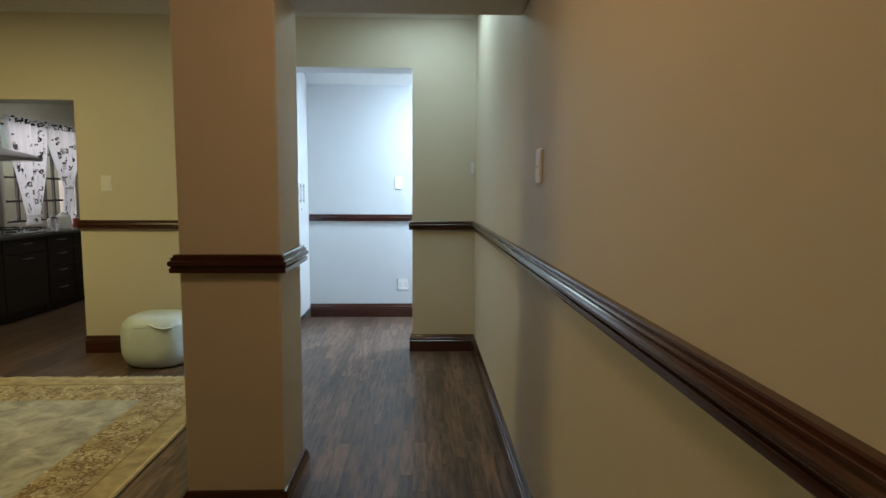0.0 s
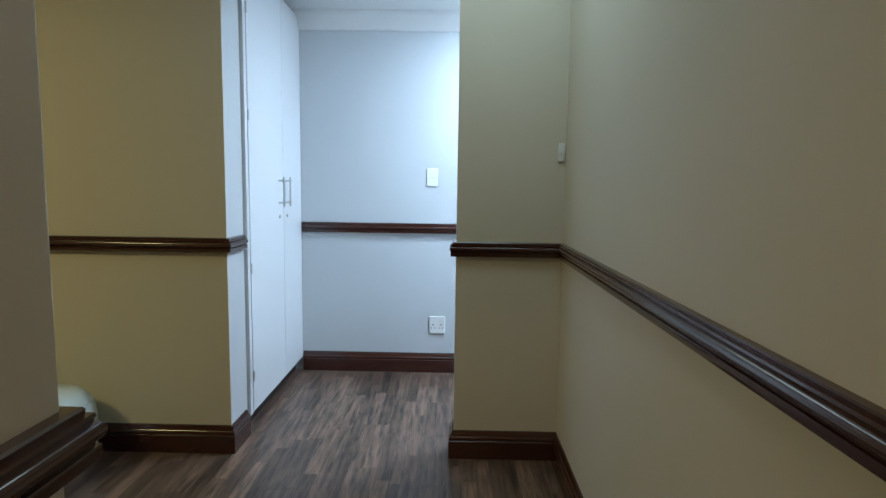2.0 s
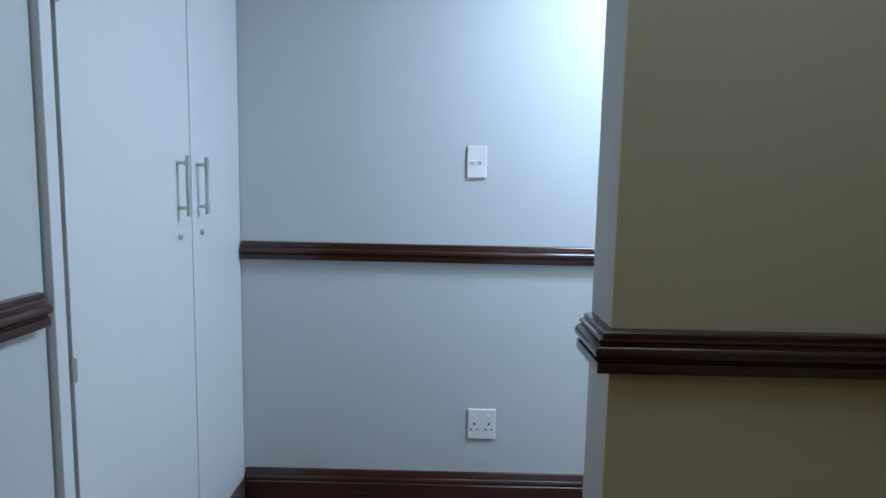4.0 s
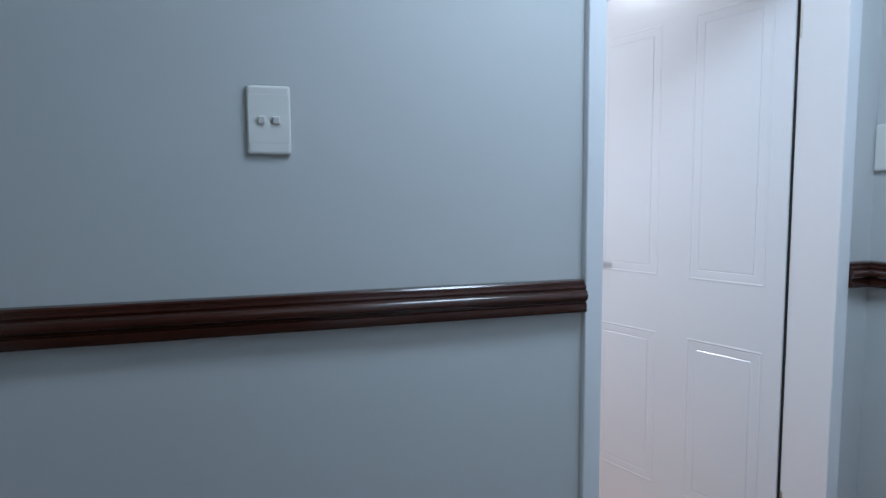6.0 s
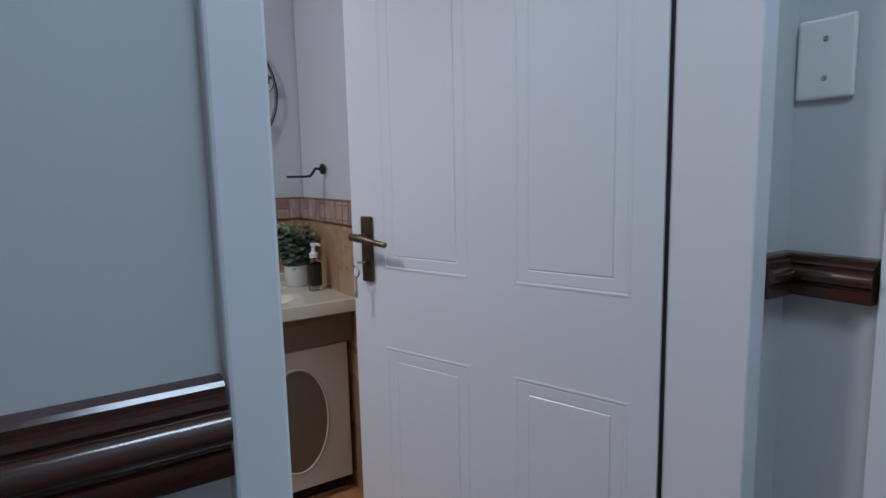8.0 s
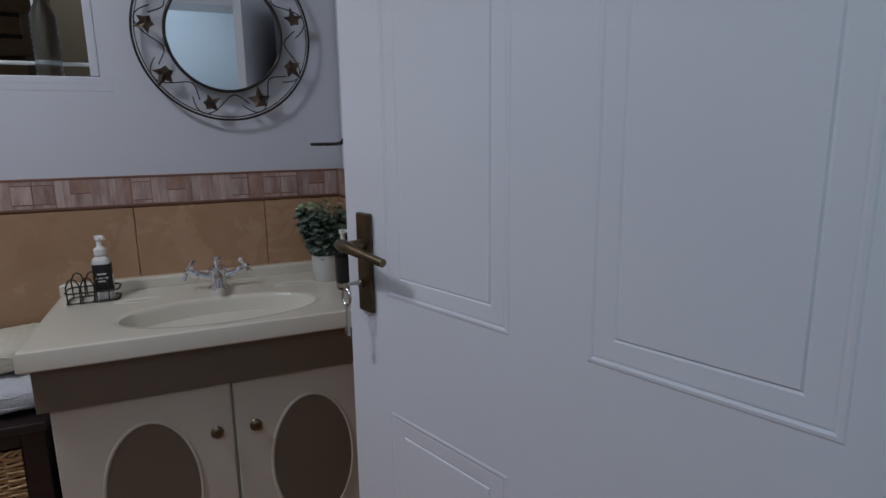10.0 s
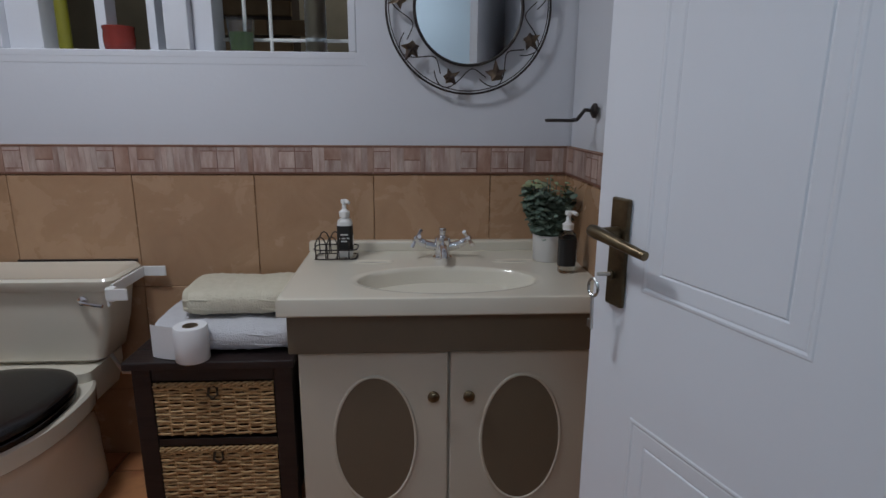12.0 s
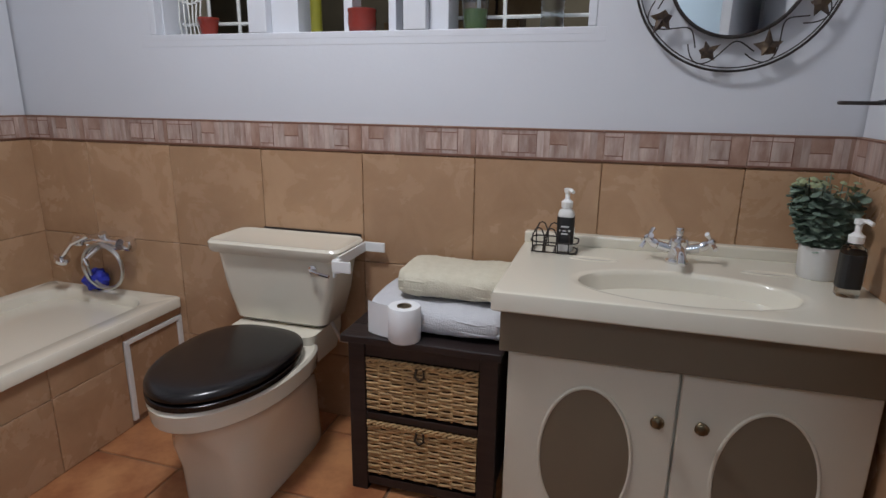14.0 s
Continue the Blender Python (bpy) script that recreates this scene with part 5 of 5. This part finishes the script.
structure("porch_end_left", box(-2.3, 7.03, 0, -2.2, 9.15, 2.9), PORCH, "plain porch end wall", "wall")
structure("porch_end_right", box(3.2, 7.03, 0, 3.3, 9.15, 2.9), PORCH, "plain porch end wall", "wall")
bp = structure("brick_pier", box(0.05, 8.02, 0, 0.62, 8.25, 2.7), MORTAR, "buff brick pier on the porch", "pier")
bmesh_b = box(-0.108, -0.018, -0.034, 0.108, 0.018, 0.034, 0.003, 1)
brick_me = bpy.data.meshes.new("brick")
bmesh_b.to_mesh(brick_me)
bmesh_b.free()
brick_me.materials.append(BRICK)
for r in range(14):
    for c in range(3):
        b = new("brick", brick_me)
        b.parent = bp
        b.matrix_world = pose(0.10 + 0.232 * c + (0.116 if r % 2 else 0) - 0.05, 8.015, 1.10 + 0.088 * r)


def sill_thing(name, x, label, category, group=""):
    return thing(name, (x, YW + 0.085, SZ), label, category, group)


p_ = sill_thing("candle_jar", 0.305, "red glazed candle jar on the window sill", "jar")
part("jar", lathe([(0, 0), (0.036, 0), (0.043, 0.007), (0.046, 0.035), (0.044, 0.060), (0.046, 0.064), (0.046, 0.072), (0.040, 0.074), (0.038, 0.068), (0, 0.066)], segs=28), RED, p_, smooth=True)
p_ = sill_thing("drinking_glass", 0.672, "glass tumbler with green liquid on the sill", "glass")
part("tumbler", lathe([(0, 0), (0.034, 0), (0.042, 0.10), (0.040, 0.10), (0.033, 0.006), (0, 0.006)], segs=24), CLEARP, p_, smooth=True)
part("contents", lathe([(0, 0.007), (0.032, 0.007), (0.037, 0.06), (0, 0.06)], segs=24), GREENC, p_, "green contents")
p_ = sill_thing("water_bottle", 0.900, "clear ribbed plastic bottle on the sill", "bottle")
prof = [(0, 0), (0.030, 0), (0.034, 0.006)]
for k in range(9):
    prof += [(0.034, 0.012 + 0.016 * k), (0.0315, 0.018 + 0.016 * k)]
prof += [(0.033, 0.165), (0.018, 0.20), (0.013, 0.21), (0.013, 0.235), (0, 0.236)]
part("bottle", lathe(prof, segs=24), MILKY, p_, smooth=True)
part("cap", lathe([(0, 0.236), (0.015, 0.222), (0.015, 0.242), (0, 0.243)], segs=16), PLASTIC, p_)
p_ = sill_thing("tall_bottle", 0.145, "yellow-green plastic bottle on the sill", "bottle")
part("bottle", lathe([(0, 0), (0.017, 0), (0.019, 0.01), (0.018, 0.15), (0.010, 0.26), (0.010, 0.30), (0, 0.30)], segs=20), YELLOWG, p_, smooth=True)
p_ = sill_thing("trailing_ornament", -0.33, "white wire ornament hanging at the window", "ornament")
bm = bmesh.new()
for k in range(6):
    x = -0.045 + 0.018 * k
    add_tube(bm, [(x, 0, 0.0), (x + 0.006 * math.sin(k), -0.01, 0.05), (x - 0.004, 0, 0.10 + 0.01 * (k % 3)), (x, 0, 0.17)], 0.0028, 6)
add_tube(bm, [(-0.05, 0, 0.12), (0.0, 0, 0.105), (0.05, 0, 0.12)], 0.004, 6)
part("wires", bm, BAR, p_)
p_ = sill_thing("small_pot", -0.265, "small dark red pot on the sill", "pot")
part("pot", lathe([(0, 0), (0.026, 0), (0.034, 0.05), (0.036, 0.05), (0.036, 0.06), (0, 0.058)], segs=20), RED, p_, smooth=True)


# ---- bathroom tiles, each its own piece ----
def tile_mesh(name, w, h, d, mat, bevel=0.002):
    bm = box(-w / 2, -d, -h / 2, w / 2, 0, h / 2)
    es = [e for e in bm.edges if all(v.co.y < -d / 2 for v in e.verts)]
    bmesh.ops.bevel(bm, geom=es, offset=bevel, segments=1, affect="EDGES")
    me = bpy.data.meshes.new(name)
    bm.to_mesh(me)
    bm.free()
    me.materials.append(mat)
    return me


cache = {}


def lay(parent, name, origin, along, s0, s1, z0, z1, mat, depth, normal_rz):
    """One tile on a wall; along: unit vector of the wall's run; the face looks along the local -y."""
    w, h = round(s1 - s0 - 0.0018, 4), round(z1 - z0 - 0.0018, 4)
    if w < 0.01 or h < 0.01:
        return
    key = (name, w, h)
    if key not in cache:
        cache[key] = tile_mesh(name, w, h, depth, mat)
    ob = new(name, cache[key])
    sm = (s0 + s1) / 2
    ob.parent = parent
    ob.matrix_world = pose(origin[0] + along[0] * sm, origin[1] + along[1] * sm, (z0 + z1) / 2, 0, 0, normal_rz)


ZROWS = ((-0.115, 0.240), (0.240, 0.597), (0.597, 0.955))
field_b = structure("trim_tiling_back", box(XL, YW + 0.001, 0, XR, YW + 0.0075, 1.046), GROUT, "brown stone-look wall tiles with relief border", "wall tiles")
field_r = structure("trim_tiling_right", box(XR + 0.002, 5.425, 0, XR + 0.0095, YW, 1.046), GROUT, "brown stone-look wall tiles with relief border", "wall tiles")
field_l = structure("trim_tiling_left", box(XL - 0.0075, 5.16, 0, XL - 0.001, YW, 1.046), GROUT, "brown stone-look wall tiles with relief border", "wall tiles")
joints = [-1.047] + [-0.776 + 0.37 * k for k in range(7)] + [1.69]
joints = sorted(set(round(j, 3) for j in joints if XL <= j <= XR))


def border_mesh(w, shift=0):
    """Relief strip: a flat tile with upright bars and framed blocks on it."""
    bm = bmesh.new()
    h = 0.086
    add_box(bm, -w / 2, -0.006, -h / 2, w / 2, 0, h / 2)
    for f in bm.faces:
        f.material_index = 0
    rr = random.Random(3 + shift)

    def blk(x0, z0, x1, z1, d, idx):
        if x1 > w / 2 - 0.001:
            return
        before = set(bm.faces)
        add_box(bm, x0, -0.006 - d, z0, x1, -0.0055, z1)
        for f in set(bm.faces) - before:
            f.material_index = idx
    x = -w / 2 + 0.002
    kinds = ["box", "box", "bar", "bar", "hbox", "bars", "bar", "bars"]
    k = shift
    while x < w / 2 - 0.02:
        kd = kinds[k % len(kinds)]
        k += 1
        if kd in ("bars", "bar"):
            for b in range(3 if kd == "bars" else 1):
                bw = rr.uniform(0.016, 0.024)
                blk(x, -h / 2 + 0.006, x + bw - 0.0008, h / 2 - 0.005, rr.uniform(0.0005, 0.0012), 1)
                x += bw
        elif kd == "box":
            blk(x, -h / 2 + 0.006, x + 0.050, h / 2 - 0.005, 0.0005, 1)
            blk(x + 0.002, -0.0245, x + 0.048, 0.0245, 0.0014, 1)
            for z in (-0.0275, 0.0250):
                blk(x + 0.001, z, x + 0.049, z + 0.0025, 0.0012, 2)
            blk(x + 0.0497, -h / 2 + 0.006, x + 0.0515, h / 2 - 0.005, 0.0012, 2)
            x += 0.052
        else:
            blk(x, -h / 2 + 0.006, x + 0.050, -0.0016, 0.0008, 1)
            blk(x, 0.0016, x + 0.050, h / 2 - 0.005, 0.0008, 0)
            blk(x, -0.0014, x + 0.050, 0.0014, 0.0012, 2)
            x += 0.052
    blk(-w / 2, -h / 2, w / 2 - 0.002, -h / 2 + 0.005, 0.003, 2)
    blk(-w / 2, h / 2 - 0.004, w / 2 - 0.002, h / 2, 0.002, 2)
    me = bpy.data.meshes.new("border_tile")
    bm.to_mesh(me)
    bm.free()
    for m in (BORDER_A, BORDER_B, BORDER_C):
        me.materials.append(m)
    return me


def border(parent, origin, along, s0, s1, rz):
    w = round(s1 - s0 - 0.001, 4)
    kind = int(abs(s0) * 100) % 4 * 3
    if ("b", w, kind) not in cache:
        cache["b", w, kind] = border_mesh(w, kind)
    ob = new("border_tile", cache["b", w, kind])
    sm = (s0 + s1) / 2
    ob.parent = parent
    ob.matrix_world = pose(origin[0] + along[0] * sm, origin[1] + along[1] * sm, 1.0015, 0, 0, rz)


for s0, s1 in zip(joints, joints[1:]):
    for z0, z1 in ZROWS:
        lay(field_b, "wall_tile", (0, YW + 0.001), (1, 0), s0, s1, max(z0, 0.0), z1, TILE, 0.006, 0)
    border(field_b, (0, YW + 0.001), (1, 0), s0, s1, 0)
ys = [5.43] + [round(6.826 - 0.37 * k, 3) for k in range(3, -1, -1)]
for s0, s1 in zip(ys, ys[1:]):
    for z0, z1 in ZROWS:
        lay(field_r, "wall_tile", (XR + 0.002, 0), (0, 1), s0, s1, max(z0, 0.0), z1, TILE, 0.006, -90)
        lay(field_l, "wall_tile", (XL - 0.001, 0), (0, 1), s0, s1, max(z0, 0.0), z1, TILE, 0.006, 90)
    border(field_r, (XR + 0.002, 0), (0, 1), s0, s1, -90)
    border(field_l, (XL - 0.001, 0), (0, 1), s0, s1, 90)
panel = bpy.data.objects["bath_panel_base"]
ph = [5.155, 5.53, 5.90, 6.272, 6.545]
for s0, s1 in zip(ph, ph[1:]):
    for z0, z1 in ((0.0, 0.250), (0.250, 0.351)):
        lay(panel, "panel_tile", (PX - 0.008, 0), (0, 1), s0, s1, z0, z1, TILE, 0.007, 90)
lay(panel, "panel_tile", (PX - 0.008, 0), (0, 1), 6.545, 6.824, 0.318, 0.351, TILE, 0.007, 90)
hatch = thing("bath_hatch", (PX, 6.69, 0.02), "brown tiled access hatch with white trim", "hatch")
lpart("hatch_tile", box(PX - 0.0075, 6.572, 0.024, PX - 0.003, 6.80, 0.298, 0.001), TILE, hatch)
lpart("trim_strip", box(PX - 0.0075, 6.549, 0.018, PX + 0.004, 6.568, 0.3165, 0.002), PLASTIC, hatch, "white edging")
lpart("trim_strip", box(PX - 0.0075, 6.569, 0.300, PX + 0.004, 6.822, 0.3165, 0.002), PLASTIC, hatch, "white edging")
lpart("trim_strip", box(PX - 0.0075, 6.802, 0.018, PX + 0.004, 6.822, 0.299, 0.002), PLASTIC, hatch, "white edging")

# floor tiles
fl = bpy.data.objects["bathroom_floor"]
ft = tile_mesh("floor_tile", 0.322, 0.322, 0.0055, FLOORTILE, 0.002)
for i in range(9):
    for j in range(6):
        x, y = -0.94 + 0.33 * i, 5.24 + 0.33 * j
        if x > 1.75 or y > 6.95:
            continue
        ob = new("floor_tile", ft)
        ob.parent = fl
        ob.matrix_world = pose(x, y, -0.0058, -90, 0, 0)

# plank floor: near planks are pieces, the rest is joined
fb = bpy.data.objects["floor_base"]
PW, PLN = 0.062, 0.47
pm = tile_mesh("plank", PW - 0.0004, PLN - 0.0004, 0.0075, PLANK, 0.0003)
rest = bmesh.new()
r3 = random.Random(21)
i = 0
x = -5.15
while x < 1.9:
    y = -3.15 - r3.uniform(0, PLN)
    while y < 5.06:
        y1 = min(y + PLN, 5.066)
        near = -0.62 < x + PW / 2 < 1.0 and y > 1.0 and y1 - y > PLN - 0.01
        if near:
            ob = new("plank", pm)
            ob.parent = fb
            ob.matrix_world = pose(x + PW / 2, y + PLN / 2, -0.0078, -90, 0, 0)
        elif y1 - y > 0.02:
            add_box(rest, x + 0.0002, y + 0.0002, -0.0078, x + PW - 0.0002, y1 - 0.0002, 0.0)
        y += PLN
    x += PW
part("plank_remainder", rest, PLANKREST, fb)
tagged(bpy.data.objects["plank_remainder"], kind="stuff")
